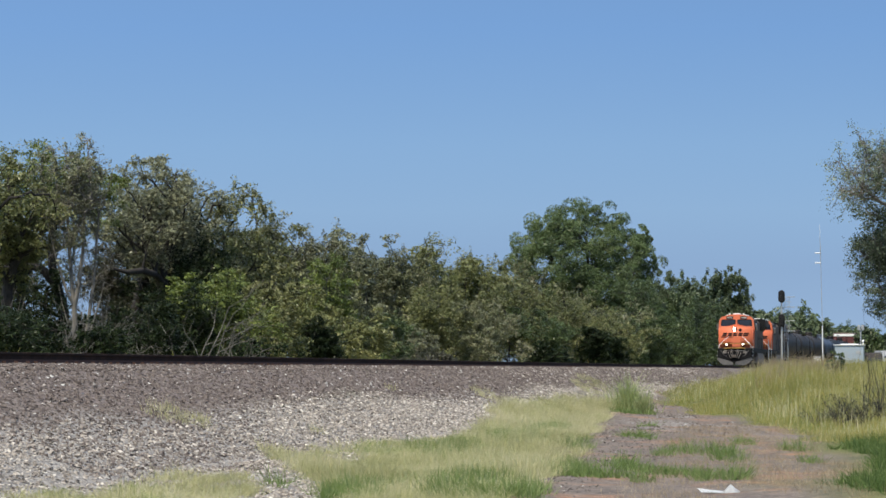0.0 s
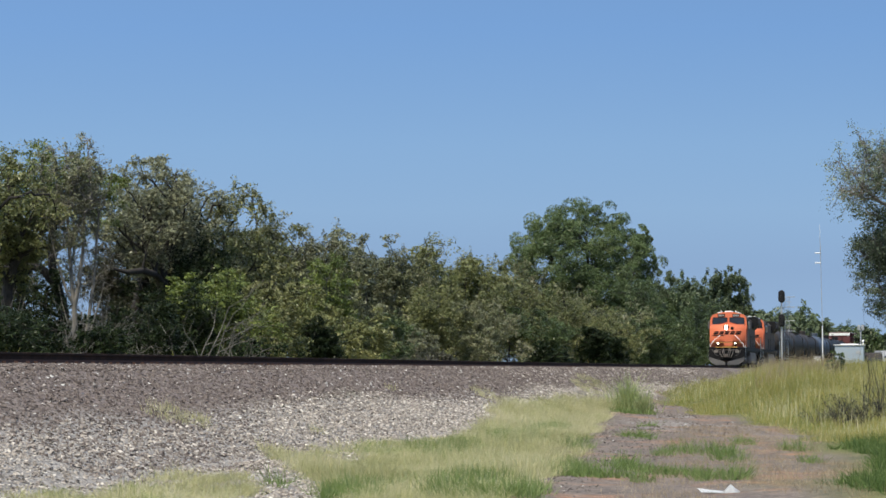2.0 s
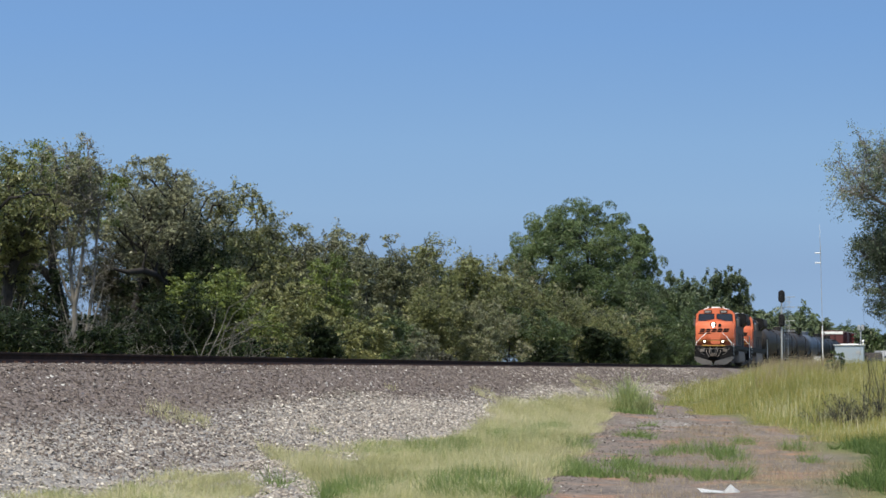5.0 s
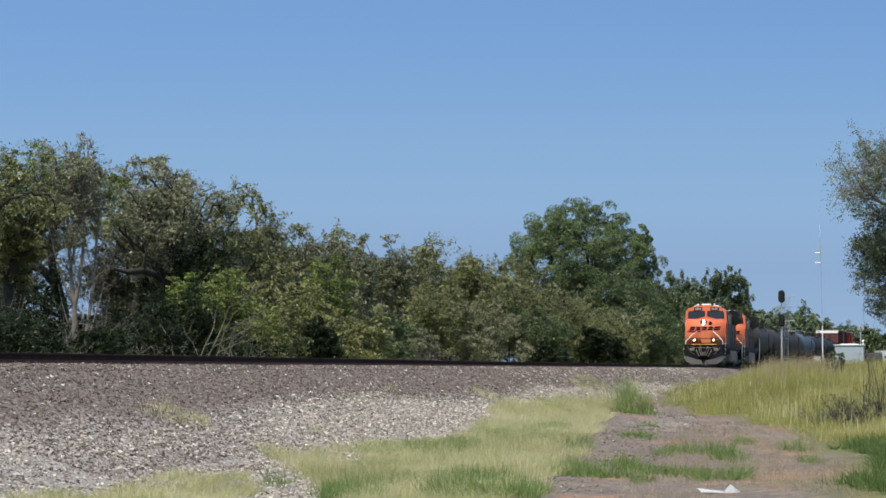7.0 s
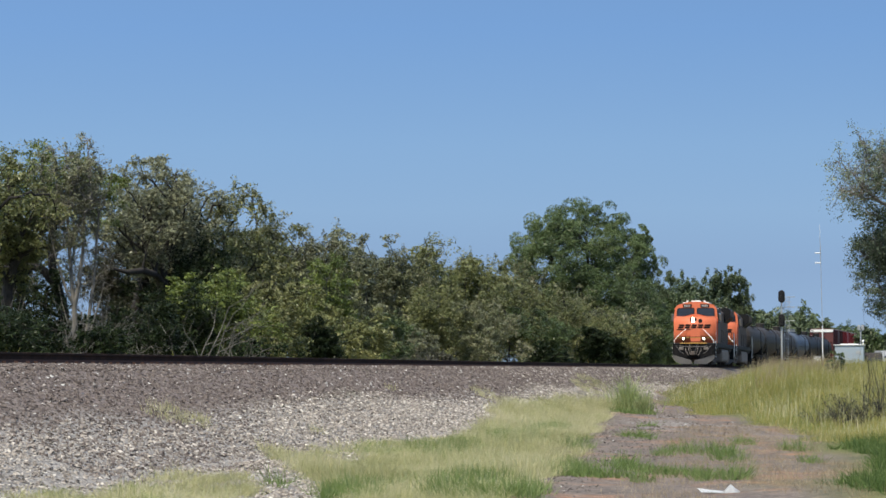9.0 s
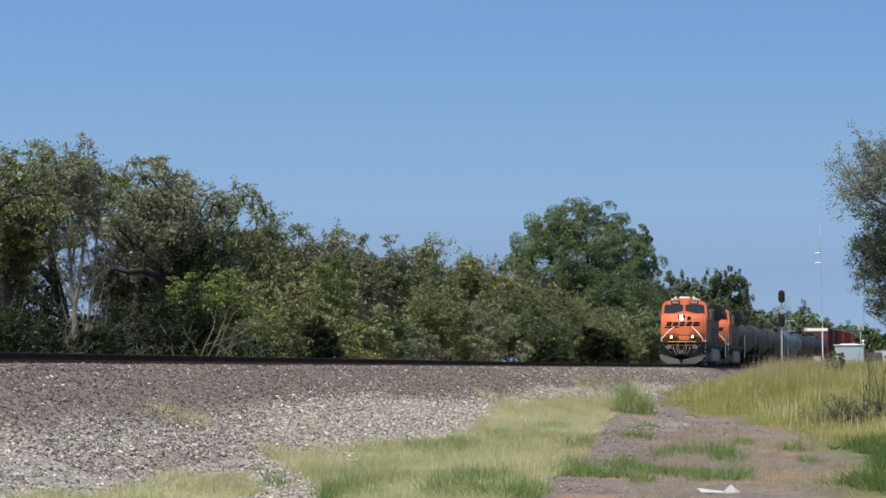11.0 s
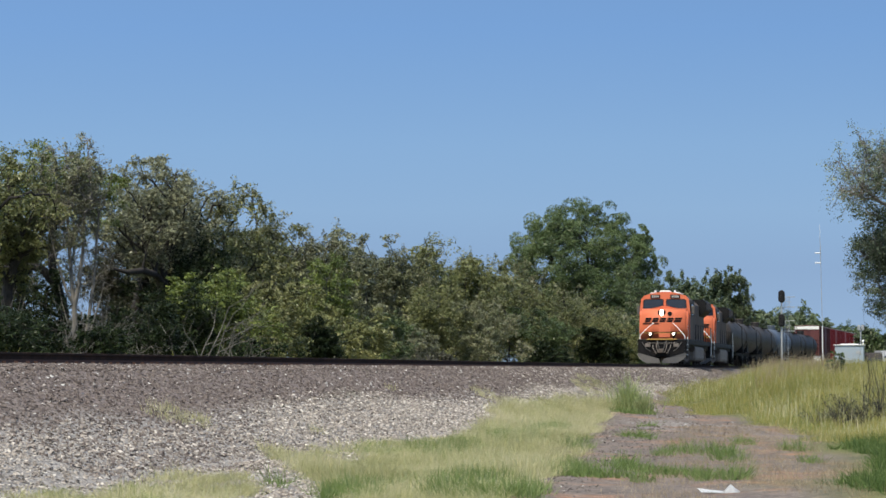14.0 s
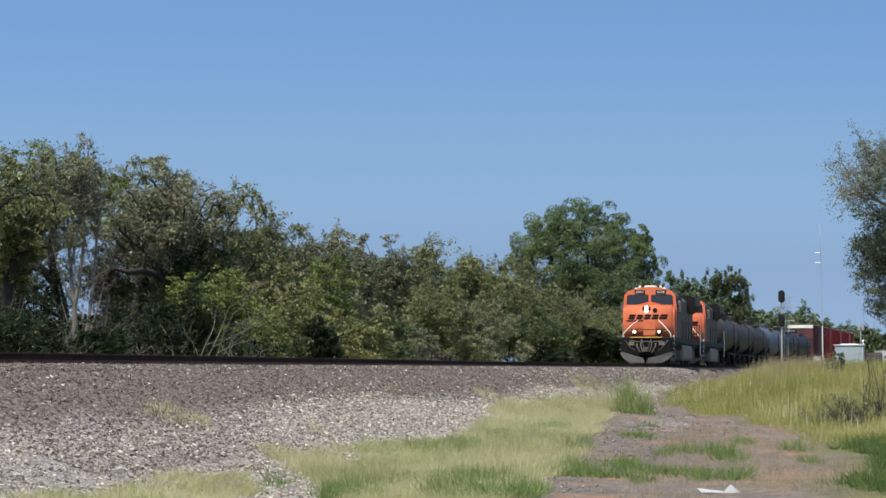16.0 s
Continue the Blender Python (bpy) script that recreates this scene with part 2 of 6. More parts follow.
M_LEAF = {
    "olive": leafy("olive_leaves", [(0.0, (0.048, 0.058, 0.025)), (0.45, (0.135, 0.149, 0.053)), (0.75, (0.225, 0.224, 0.094)), (1.0, (0.293, 0.265, 0.115))]),
    "brownish": leafy("dull_autumn_leaves", [(0.0, (0.053, 0.059, 0.030)), (0.45, (0.136, 0.146, 0.069)), (0.75, (0.231, 0.226, 0.132)), (1.0, (0.282, 0.231, 0.157))]),
    "bright": leafy("yellow_green_leaves", [(0.0, (0.045, 0.066, 0.020)), (0.45, (0.123, 0.162, 0.039)), (0.75, (0.213, 0.255, 0.059)), (1.0, (0.281, 0.275, 0.064))]),
    "deep": leafy("deep_green_leaves", [(0.0, (0.024, 0.036, 0.017)), (0.45, (0.063, 0.093, 0.034)), (0.75, (0.106, 0.141, 0.051)), (1.0, (0.151, 0.173, 0.071))]),
    # near-black leaves: the shade low inside the hedgerow is put into their colour
    "dark": leafy("shade_darkened_leaves", [(0.0, (0.009, 0.013, 0.007)), (0.45, (0.021, 0.032, 0.013)), (0.8, (0.038, 0.053, 0.021)), (1.0, (0.060, 0.075, 0.034))], shine=0.1),
    # the next two are for distant foliage: air haze is put into the leaf colour
    "hazy": leafy("haze_paled_leaves", [(0.0, (0.039, 0.056, 0.033)), (0.45, (0.091, 0.122, 0.062)), (0.8, (0.144, 0.177, 0.092)), (1.0, (0.201, 0.226, 0.131))]),
    "pale": leafy("haze_tinted_leaves", [(0.0, (0.042, 0.056, 0.036)), (0.45, (0.08, 0.102, 0.058)), (0.8, (0.115, 0.14, 0.082)), (1.0, (0.16, 0.18, 0.115))]),
    "dusty": leafy("dusty_dark_leaves", [(0.0, (0.025, 0.026, 0.018)), (0.45, (0.062, 0.064, 0.042)), (0.8, (0.10, 0.10, 0.062)), (1.0, (0.17, 0.165, 0.11))]),
    "silver": leafy("silvery_leaves", [(0.0, (0.046, 0.062, 0.036)), (0.45, (0.104, 0.132, 0.078)), (0.75, (0.182, 0.218, 0.137)), (1.0, (0.320, 0.355, 0.255))]),
    "grey": leafy("grey_green_leaves", [(0.0, (0.065, 0.069, 0.044)), (0.45, (0.164, 0.167, 0.097)), (0.75, (0.255, 0.263, 0.152)), (1.0, (0.347, 0.330, 0.206))]),
}
M_GRASS = {
    "pale": leafy("pale_feathery_grass", [(0.0, (0.243, 0.237, 0.107)), (0.4, (0.424, 0.412, 0.203)), (0.75, (0.610, 0.565, 0.328)), (1.0, (0.780, 0.701, 0.497))], 0.4, 0.6, shine=0.14),
    "green": leafy("fresh_green_grass", [(0.0, (0.082, 0.120, 0.028)), (0.45, (0.163, 0.224, 0.058)), (0.8, (0.245, 0.306, 0.089)), (1.0, (0.367, 0.394, 0.140))], 0.4, 0.5, shine=0.14),
    "weed": leafy("light_weed_blades", [(0.0, (0.191, 0.237, 0.092)), (0.5, (0.314, 0.365, 0.154)), (1.0, (0.504, 0.493, 0.268))], 0.5, 0.5, shine=0.14),
    "lush": leafy("dense_verge_grass", [(0.0, (0.024, 0.046, 0.012)), (0.4, (0.072, 0.116, 0.032)), (0.75, (0.130, 0.180, 0.056)), (1.0, (0.240, 0.270, 0.110))], 0.4, 0.5, size=1.1, shine=0.14),
    "fresh": leafy("light_green_weed_blades", [(0.0, (0.099, 0.151, 0.042)), (0.45, (0.170, 0.240, 0.074)), (0.8, (0.233, 0.303, 0.107)), (1.0, (0.322, 0.371, 0.156))], 0.4, 0.5, shine=0.14),
    "golden": leafy("tall_golden_grass", [(0.0, (0.135, 0.129, 0.035)), (0.4, (0.254, 0.245, 0.066)), (0.75, (0.383, 0.334, 0.104)), (1.0, (0.519, 0.421, 0.197))], 0.4, 0.6, shine=0.14),
    "dry": leafy("dry_brown_grass", [(0.0, (0.197, 0.145, 0.088)), (0.5, (0.346, 0.271, 0.177)), (1.0, (0.485, 0.409, 0.276))], 0.3, 0.7, shine=0.14),
}

# ---- ground: one sheet from behind the camera to the horizon ----
def graded(stops):
    out = []
    for a, b, s in stops:
        out += list(np.arange(a, b, s))
    return np.array(out + [stops[-1][1]])


def edge_q(u):
    """How far from the track the ballast and gravel reach before grass takes over."""
    return 5.55 + 0.35 * step(u, 33, 38) - 1.5 * step(u, 60, 70) + 0.25 * np.sin(u * 0.55) + 0.15 * np.sin(u * 1.7)


def make_ground():
    us = graded([(-1500, -80, 200), (-80, 24, 4), (24, 125, 0.42), (125, 300, 2.0), (300, 700, 12), (700, 4500, 250)])
    qs = graded([(-2500, -120, 300), (-120, -20, 8), (-20, -3, 1.0), (-3, 13, 0.25), (13, 40, 1.0), (40, 120, 8), (120, 2500, 300)])
    U, Q = np.meshgrid(us, qs, indexing="ij")
    X, Y = plan(U, Q)
    Z = ground_z(X, Y)
    n, m = U.shape
    k = np.arange(n * m).reshape(n, m)
    faces = np.stack([k[:-1, :-1], k[1:, :-1], k[1:, 1:], k[:-1, 1:]], -1).reshape(-1, 4)
    me = mesh_np("ground", np.stack([X, Y, Z], -1).reshape(-1, 3), faces[:, ::-1], True)
    q = Q + 0.25 * wave(X * 2.3, Y * 1.1)
    e = edge_q(U)
    split = 3.9 + 0.35 * np.sin(U * 0.21) + 0.2 * wave(X, Y)
    ballast = step(-np.abs(q), -4.2, -3.6) * step(-q, -split - 0.25, -split + 0.25)
    gravel = step(q, 3.2, 3.8) * step(-q, -e - 0.35 - 0.5 * step(-U, -58, -44), -e + 0.1 - 0.5 * step(-U, -58, -44)) * step(Y, 10, 20)
    # loose stone showing along the dirt track
    stony = step(q, 5.6, 6.6) * step(-(X - bank_edge(Y)), 0.0, 1.4) * step(Y, 52, 64) * step(-Y, -118, -100)
    gravel = np.clip(gravel + 0.8 * stony * step(wave(X * 2.2, Y * 0.9), -0.2, 0.5), 0, 1)
    gravel = np.maximum(gravel, step(-X, 1.2, 1.7) * step(-Y, -40, -37) * step(Q, 5, 6) * step(-Q, -9.5, -8.5))
    dirt = step(X, 0.9 + (Y - 33) * 0.07 - 0.6, 0.9 + (Y - 33) * 0.07 + 0.6) * step(-(X - bank_edge(Y)), -0.4, 0.6) * step(Y, 5, 12) * step(-Y, -130, -112)
    turf = np.clip(1 - dirt, 0, 1)
    col = np.stack([ballast, gravel, turf, np.ones_like(turf)], -1).reshape(-1, 4).astype(np.float32)
    a = me.color_attributes.new("zone", "FLOAT_COLOR", "POINT")
    a.data.foreach_set("color", col.ravel())
    ob = part("ground", me, M_GROUND)
    tagged(ob, "railway embankment, gravel shoulder, reddish dirt and grass verge", "ground", kind="structure")


make_ground()


def stones(name, mat, us, qs, count, size, label, keep=None, seed=3):
    """Crushed rock lying on the slope: one joined mass."""
    rng = np.random.default_rng(seed)
    # denser where the line is near
    w = rng.random(count)
    u = us[0] * (us[1] / us[0]) ** w
    q = rng.uniform(qs[0], qs[1], count)
    x, y = plan(u, q)
    if keep is not None:
        ok = keep(u, q, x, y, rng)
        u, q, x, y = u[ok], q[ok], x[ok], y[ok]
    n = len(x)
    s = size * np.exp(0.33 * rng.normal(0, 1, n).clip(-2, 1.7)) * (0.8 + 0.2 * u / us[0]).clip(1, 1.5)
    base = np.array([(1, 0, 0), (-1, 0, 0), (0, 1, 0), (0, -1, 0), (0, 0, 1), (0, 0, -1)], float)
    tri = np.array([(0, 2, 4), (2, 1, 4), (1, 3, 4), (3, 0, 4), (2, 0, 5), (1, 2, 5), (3, 1, 5), (0, 3, 5)])
    v = base[None] * rng.uniform(0.6, 1.2, (n, 6, 1)) + rng.normal(0, 0.22, (n, 6, 3))
    # a random turn for each stone
    k = rng.normal(0, 1, (n, 4))
    k /= np.linalg.norm(k, axis=1)[:, None]
    a, b, c, d = k.T
    R = np.stack([1 - 2 * (c * c + d * d), 2 * (b * c - a * d), 2 * (b * d + a * c), 2 * (b * c + a * d), 1 - 2 * (b * b + d * d), 2 * (c * d - a * b),
                  2 * (b * d - a * c), 2 * (c * d + a * b), 1 - 2 * (b * b + c * c)], -1).reshape(n, 3, 3)
    v = np.einsum("nij,nkj->nki", R, v) * (s * 0.5)[:, None, None] * np.array([1.15, 1.15, 0.85])
    v += np.stack([x, y, ground_z(x, y) + s * 0.05], -1)[:, None]
    faces = (tri[None] + (np.arange(n) * 6)[:, None, None]).reshape(-1, 3)
    # undersides that rest on the ground are left open
    flat = v.reshape(-1, 3)
    up = np.cross(flat[faces[:, 1]] - flat[faces[:, 0]], flat[faces[:, 2]] - flat[faces[:, 0]])
    faces = faces[up[:, 2] > -0.45 * np.linalg.norm(up, axis=1)]
    ob = part(name, mesh_np(name, flat, faces), mat)
    return tagged(ob, label, "gravel", kind="stuff")


def upper(u, q, x, y, rng):
    mixed = (rng.random(len(u)) < 0.74 - 0.62 * step(u, 37, 47) - 0.30 * step(wave(x * 1.1 + 2, y * 0.6), 0.0, 0.5)) & (q < edge_q(u) + 0.5 * step(-u, -58, -44))
    return (q < 4.0 + 0.35 * np.sin(u * 0.21) + 0.2 * wave(x, y) + rng.normal(0, 0.22, len(u))) | mixed


def lower(u, q, x, y, rng):
    thin = rng.random(len(u)) < 0.42 + 0.58 * step(u, 40, 48) + 0.35 * step(wave(x * 1.1 + 2, y * 0.6), 0.0, 0.5)
    return thin & (q > 4.0 + 0.35 * np.sin(u * 0.21) + 0.2 * wave(x, y) + rng.normal(0, 0.25, len(u))) & ((q < edge_q(u) + 0.15 + 0.55 * step(-u, -58, -44) + rng.normal(0, 0.25, len(u))) | ((x < -1.3 - 0.1 * (y - 32)) & (y < 39) & (rng.random(len(u)) < 0.7)))


def trackside(u, q, x, y, rng):
    return (x < bank_edge(y) - 0.3) & (wave(x * 2.2, y * 0.9) + rng.normal(0, 0.4, len(u)) > 0.15) & (x > 1.4 + (y - 33) * 0.07)


stones("ballast", M_BALLAST, (30, 185), (0.95, 6.6), 96000, 0.040, "brown-grey crushed stone ballast on the track's shoulder", upper)
stones("gravel", M_PALE, (26, 125), (3.2, 8.6), 120000, 0.042, "pale limestone gravel at the foot of the ballast", lower, 5)
stones("loose_gravel", M_BALLAST, (30, 112), (5.5, 11.5), 26000, 0.032, "loose grey stones scattered over the dirt track", trackside, 7)


# ---- track ----
def make_track():
    track = thing("railway_track", Matrix.Translation((*plan(60.0, 0.0), 1.66)), "single railway track with rusty-sided steel rails on wooden ties", "track", kind="structure")
    inv = track.matrix_world.inverted()
    us = graded([(-60, 20, 20), (20, 320, 6), (320, 700, 20)])
    head = [(-0.036, -0.040), (-0.034, -0.006), (-0.022, 0.0), (0.022, 0.0), (0.034, -0.006), (0.036, -0.040), (0.010, -0.052), (0.010, -0.118), (0.010, -0.160), (0.070, -0.176),
            (0.070, -0.186), (-0.070, -0.186), (-0.070, -0.176), (-0.010, -0.160), (-0.010, -0.118), (-0.010, -0.052)]
    for side in (-0.754, 0.754):
        v = []
        for u in us:
            for h, z in head:
                x, y = plan(u, side + h)
                v.append(inv @ Vector((x, y, RAIL + z)))
        k = len(head)
        f = [(i * k + j, i * k + (j + 1) % k, (i + 1) * k + (j + 1) % k, (i + 1) * k + j) for i in range(len(us) - 1) for j in range(k)]
        me = mesh_np("rail", np.array(v), np.array(f))
        me.materials.append(M_RAIL)
        me.materials.append(M_RAILTOP)
        me.materials.append(M_RUST)
        me.polygons.foreach_set("material_index", np.array([1 if j == 2 else 2 if 7 <= j <= 13 else 0 for i in range(len(us) - 1) for j in range(k)], np.int32))
        part("rail", me, None, track, "dark rusty steel rail with a worn bright head")
    tie = bpy.data.meshes.new("tie")
    box(bm := bmesh.new(), -1.30, 1.30, -0.115, 0.115, -0.18, 0.0, 0.012)
    bm.to_mesh(tie)
    tie.materials.append(M_TIE)
    plate = bpy.data.meshes.new("tie_plate")
    bm = bmesh.new()
    box(bm, -0.19, 0.19, -0.095, 0.095, -0.002, 0.016)
    for sx in (-0.095, 0.095):
        for sy in (-0.05, 0.05):
            box(bm, sx - 0.016, sx + 0.016, sy - 0.012, sy + 0.012, 0.0, 0.052)
    bm.to_mesh(plate)
    plate.materials.append(M_RUST)
    rng = random.Random(8)
    for i in range(230):
        u = 30 + i * 0.51
        ob = part("tie", tie, None, track)
        ob.matrix_local = inv @ pose(*plan(u, rng.uniform(-0.04, 0.04)), RAIL - 0.20, 0, 0, -math.degrees(TH) + rng.uniform(-1, 1))
        for side in (-0.754, 0.754):
            p = part("tie_plate", plate, None, ob)
            p.location = (side, 0, 0.002)


make_track()


def spill(u, q, x, y, rng):
    core = ((u - 146) / 9) ** 2 + ((q - 2.1) / 0.7) ** 2 < 1
    return core | ((u > 82) & (q > 1.5) & (q < 4.2) & (rng.random(len(u)) < 0.16))


stones("spilled_gravel", M_PALE, (82, 175), (1.3, 4.4), 16000, 0.06, "pale gravel spilled along the ballast shoulder", spill, 9)

# ---- grasses ----
def blades(name, x, y, height, width, mat, label, lean=0.35, tuft=0.0, seed=1, category="grass", fine=False, out=None):
    """Bent, tapering blades rooted at x, y: one joined mass."""
    rng = np.random.default_rng(seed)
    n = len(x)
    h = height * np.exp(0.28 * rng.normal(0, 1, n).clip(-2.5, 1.5))
    turn = rng.uniform(0, 2 * math.pi, n)
    l = np.abs(rng.normal(0, lean, n)) * h
    dx, dy = np.cos(turn) * l, np.sin(turn) * l
    if out is not None:
        dx, dy = dx + out[0] * h * 2.2, dy + out[1] * h * 2.2
        l = np.hypot(dx, dy)
    w = width * rng.uniform(0.7, 1.3, n)
    side = rng.uniform(0, 2 * math.pi, n)
    sx, sy = np.cos(side) * w / 2, np.sin(side) * w / 2
    z = ground_z(x, y) - 0.02
    v = np.zeros((n, 5, 3))
    v[:, 0] = np.stack([x - sx, y - sy, z], -1)
    v[:, 1] = np.stack([x + sx, y + sy, z], -1)
    v[:, 2] = np.stack([x - sx * 0.8 + dx * 0.35, y - sy * 0.8 + dy * 0.35, z + h * 0.6], -1)
    v[:, 3] = np.stack([x + sx * 0.8 + dx * 0.35, y + sy * 0.8 + dy * 0.35, z + h * 0.6], -1)
    v[:, 4] = np.stack([x + dx, y + dy, z + h * (1 - 0.25 * (l / h).clip(0, 1))], -1)
    if fine:
        v = v[:, (0, 1, 4)]
        faces = np.arange(n * 3).reshape(-1, 3)
        ob = part(name, mesh_np(name, v.reshape(-1, 3), faces, True), mat)
        return tagged(ob, label, category, kind="stuff")
    tri = np.array([(0, 1, 3), (0, 3, 2), (2, 3, 4)])
    faces = (tri[None] + (np.arange(n) * 5)[:, None, None]).reshape(-1, 3)
    ob = part(name, mesh_np(name, v.reshape(-1, 3), faces, True), mat)
    return tagged(ob, label, category, kind="stuff")


def scatter(rng, x0, x1, y0, y1, count, keep, tuft=0.0, per=1):
    """Roots in tufts over a stretch of the plan, denser towards the camera."""
    m = count // per
    x = rng.uniform(x0, x1, m)
    y = y0 * (y1 / y0) ** rng.random(m)
    x, y = np.repeat(x, per), np.repeat(y, per)
    ox, oy = rng.normal(0, tuft, len(x)), rng.normal(0, tuft, len(y))
    ok = keep(x, y)
    return x[ok] + ox[ok], y[ok] + oy[ok], ox[ok], oy[ok]


def blob(x, y, cx, cy, rx, ry):
    return (((x - cx) / rx) ** 2 + ((y - cy) / ry) ** 2) + 0.5 * wave(x * 2.5, y * 1.2) + 0.45 * wave(x * 7, y * 3.1 + 4) < 1


def make_grass():
    rng = np.random.default_rng(21)

    def pale(x, y):
        """The feathery mound along the foot of the gravel, and a thin strip of it near the camera."""
        u, q = unplan(x, y)
        left = np.interp(u, [38, 42, 47, 51, 55, 59, 64, 69, 82, 92], [5.5, 5.45, 5.75, 6.3, 6.1, 5.6, 5.0, 4.7, 4.6, 5.3])
        right = np.interp(y, [29, 33.4, 43.7, 59, 75, 92], [0.7, 1.2, 2.3, 3.4, 4.8, 6.2]) + 0.35 * wave(x, y * 0.7) + 0.15 * wave(x * 5, y * 2)
        rag = 0.18 * wave(x * 3, y * 2) + 0.12 * wave(x * 8, y * 4)
        mound = (q > left + rag) & (x < right) & (y < 92 + 3 * rag) & (x > -2.65 + 0.15 * (40 - y) + rag)
        mound &= (wave(x * 1.7 + 3, y * 0.8) + 0.3 * wave(x * 6, y * 2.6) > -0.75) | (y > 42)
        strip = (q > 6.0 + 2 * rag) & (x < -2.55 + 0.05 * (33 - y) + rag) & (y < 34.0 + 3 * rag) & (wave(x * 9, y * 4) > -0.35)
        return (mound & ~blob(x, y, 0.15, 33.2, 0.5, 0.9)) | strip

    x, y, ox, oy = scatter(rng, -7, 7, 27, 93, 560000, pale, 0.075, 22)
    pick = rng.random(len(x)) < 0.05 + 0.5 * step(wave(x * 1.3 + 1.7, y * 0.55) + 0.5 * wave(x * 4, y * 2), 0.3, 0.8) * step(-y, -70, -52)
    tall = 0.13 + 0.12 * step(wave(x * 1.9, y * 1.1), -0.5, 0.7) + 0.05 * wave(x * 5.3, y * 2.7) + 0.11 * step(y, 50, 66)
    blades("feather_grass", x[~pick], y[~pick], tall[~pick], 0.0075, M_GRASS["pale"], "pale feathery grass gone to seed beside the gravel", 0.85, seed=2, fine=True, out=(ox[~pick], oy[~pick]))
    blades("young_grass", x[pick], y[pick], tall[pick] * 0.8, 0.009, M_GRASS["green"], "green shoots among the pale grass", 0.9, seed=12, fine=True, out=(ox[pick], oy[pick]))

    tufts = [(-4.3, 39.9, 0.30, 0.9), (-3.9, 40.4, 0.25, 0.7), (-1.26, 60.5, 0.12, 0.6), (1.2, 70.0, 0.35, 1.6), (5.8, 98.0, 0.6, 3.0), (-2.2, 45.5, 0.15, 0.6), (5.2, 92.0, 0.5, 3.0)]

    def wispy(x, y):
        found = np.zeros(len(x), bool)
        for t in tufts:
            found |= blob(x, y, *t)
        return found

    x, y, ox, oy = scatter(rng, -6, 7, 29, 104, 300000, wispy, 0.06, 14)
    blades("wispy_grass", x, y, 0.17, 0.007, M_GRASS["pale"], "thin straw-coloured tufts growing through the gravel", 0.4, seed=3, fine=True, out=(ox, oy))

    greens = [(2.45, 36.4, 1.15, 2.0), (0.5, 31.0, 0.8, 2.4), (4.25, 43.6, 0.70, 1.3), (4.75, 42.2, 0.32, 0.8), (1.5, 50, 0.6, 3), (-0.9, 31, 0.4, 1.6), (2.4, 57, 0.5, 2.5), (6.2, 85, 0.8, 3.5),
              (0.0, 46, 0.6, 3), (3.7, 34.2, 0.4, 0.7), (5.9, 50, 0.28, 0.9), (6.3, 46, 0.22, 0.8), (5.3, 65, 0.3, 1.6), (3.9, 51, 0.3, 1.2), (-2.1, 32.0, 0.16, 1.6), (-1.35, 30.0, 0.12, 0.8), (5.9, 41, 0.2, 0.6), (2.4, 46.5, 0.25, 1.5)]

    def green(x, y):
        out = np.zeros(len(x), bool)
        for g in greens:
            out |= blob(x, y, *g)
        return out & (wave(x * 5, y * 2.2) > -0.30)

    x, y, ox, oy = scatter(rng, -3, 8, 29, 92, 250000, green, 0.07, 16)
    blades("green_grass", x, y, 0.19 + 0.10 * wave(x * 3.3, y * 1.9) + 0.05 * wave(x * 9, y * 5), 0.014, M_GRASS["fresh"], "fresh green grass clumps along the dirt track", 0.8, seed=4, fine=True, out=(ox, oy))

    def lush(x, y):
        return (x > bank_edge(y) + 0.38 + 0.40 * step(y, 40, 50) + 0.35 * wave(x * 3, y)) & (y < 53 + 4 * wave(x, 1.0)) & (x < 13)

    x, y, ox, oy = scatter(rng, 4, 13, 29, 62, 90000, lush, 0.055, 12)
    blades("lush_grass", x, y, 0.18 + 0.08 * wave(x * 3, y * 1.7) + 0.05 * wave(x * 8, y * 4), 0.017, M_GRASS["lush"], "thick green verge grass at the foot of the bank", 0.95, seed=5, fine=True, out=(ox, oy))

    def bank(x, y):
        u, q = unplan(x, y)
        return (x > bank_edge(y) + 0.5 * wave(x * 2, y * 0.5)) & (q > 4.6 + 0.6 * wave(x, y)) & (y > 49 + 4 * wave(x, 3.0))

    x, y, ox, oy = scatter(rng, 7, 34, 46, 190, 430000, bank, 0.13, 18)
    far = 0.006 + 0.00009 * y
    into = 0.38 + 0.62 * step(x - bank_edge(y), 0, 4.5)
    tall = (0.58 + 0.14 * wave(x * 0.8, y * 0.3) + 0.15 * wave(x * 2.6, y * 1.5)) * into
    pick = rng.random(len(x))
    pick = pick + 0.22 * wave(x * 0.9, y * 0.35) + 0.12 * wave(x * 3.1, y * 1.3)
    a, b, c = pick < 0.6, (pick >= 0.6) & (pick < 0.8), pick >= 0.8
    blades("tall_grass", x[a], y[a], tall[a], far[a], M_GRASS["golden"], "tall golden-green grass covering the bank", 0.48, seed=6, fine=True, out=(ox[a], oy[a]))
    blades("straw_grass", x[b], y[b], tall[b] * 1.05, far[b] * 0.8, M_GRASS["pale"], "straw-coloured stems among the bank's grass", 0.46, seed=16, fine=True, out=(ox[b], oy[b]))
    blades("under_grass", x[c], y[c], tall[c] * 0.8, far[c], M_GRASS["green"], "green grass growing low among the taller bank grass", 0.46, seed=17, fine=True, out=(ox[c], oy[c]))

    def stems(x, y):
        return bank(x, y) & (x > bank_edge(y) + 0.4)

    x, y, ox, oy = scatter(rng, 8, 24, 56, 130, 3600, stems, 0.15, 3)
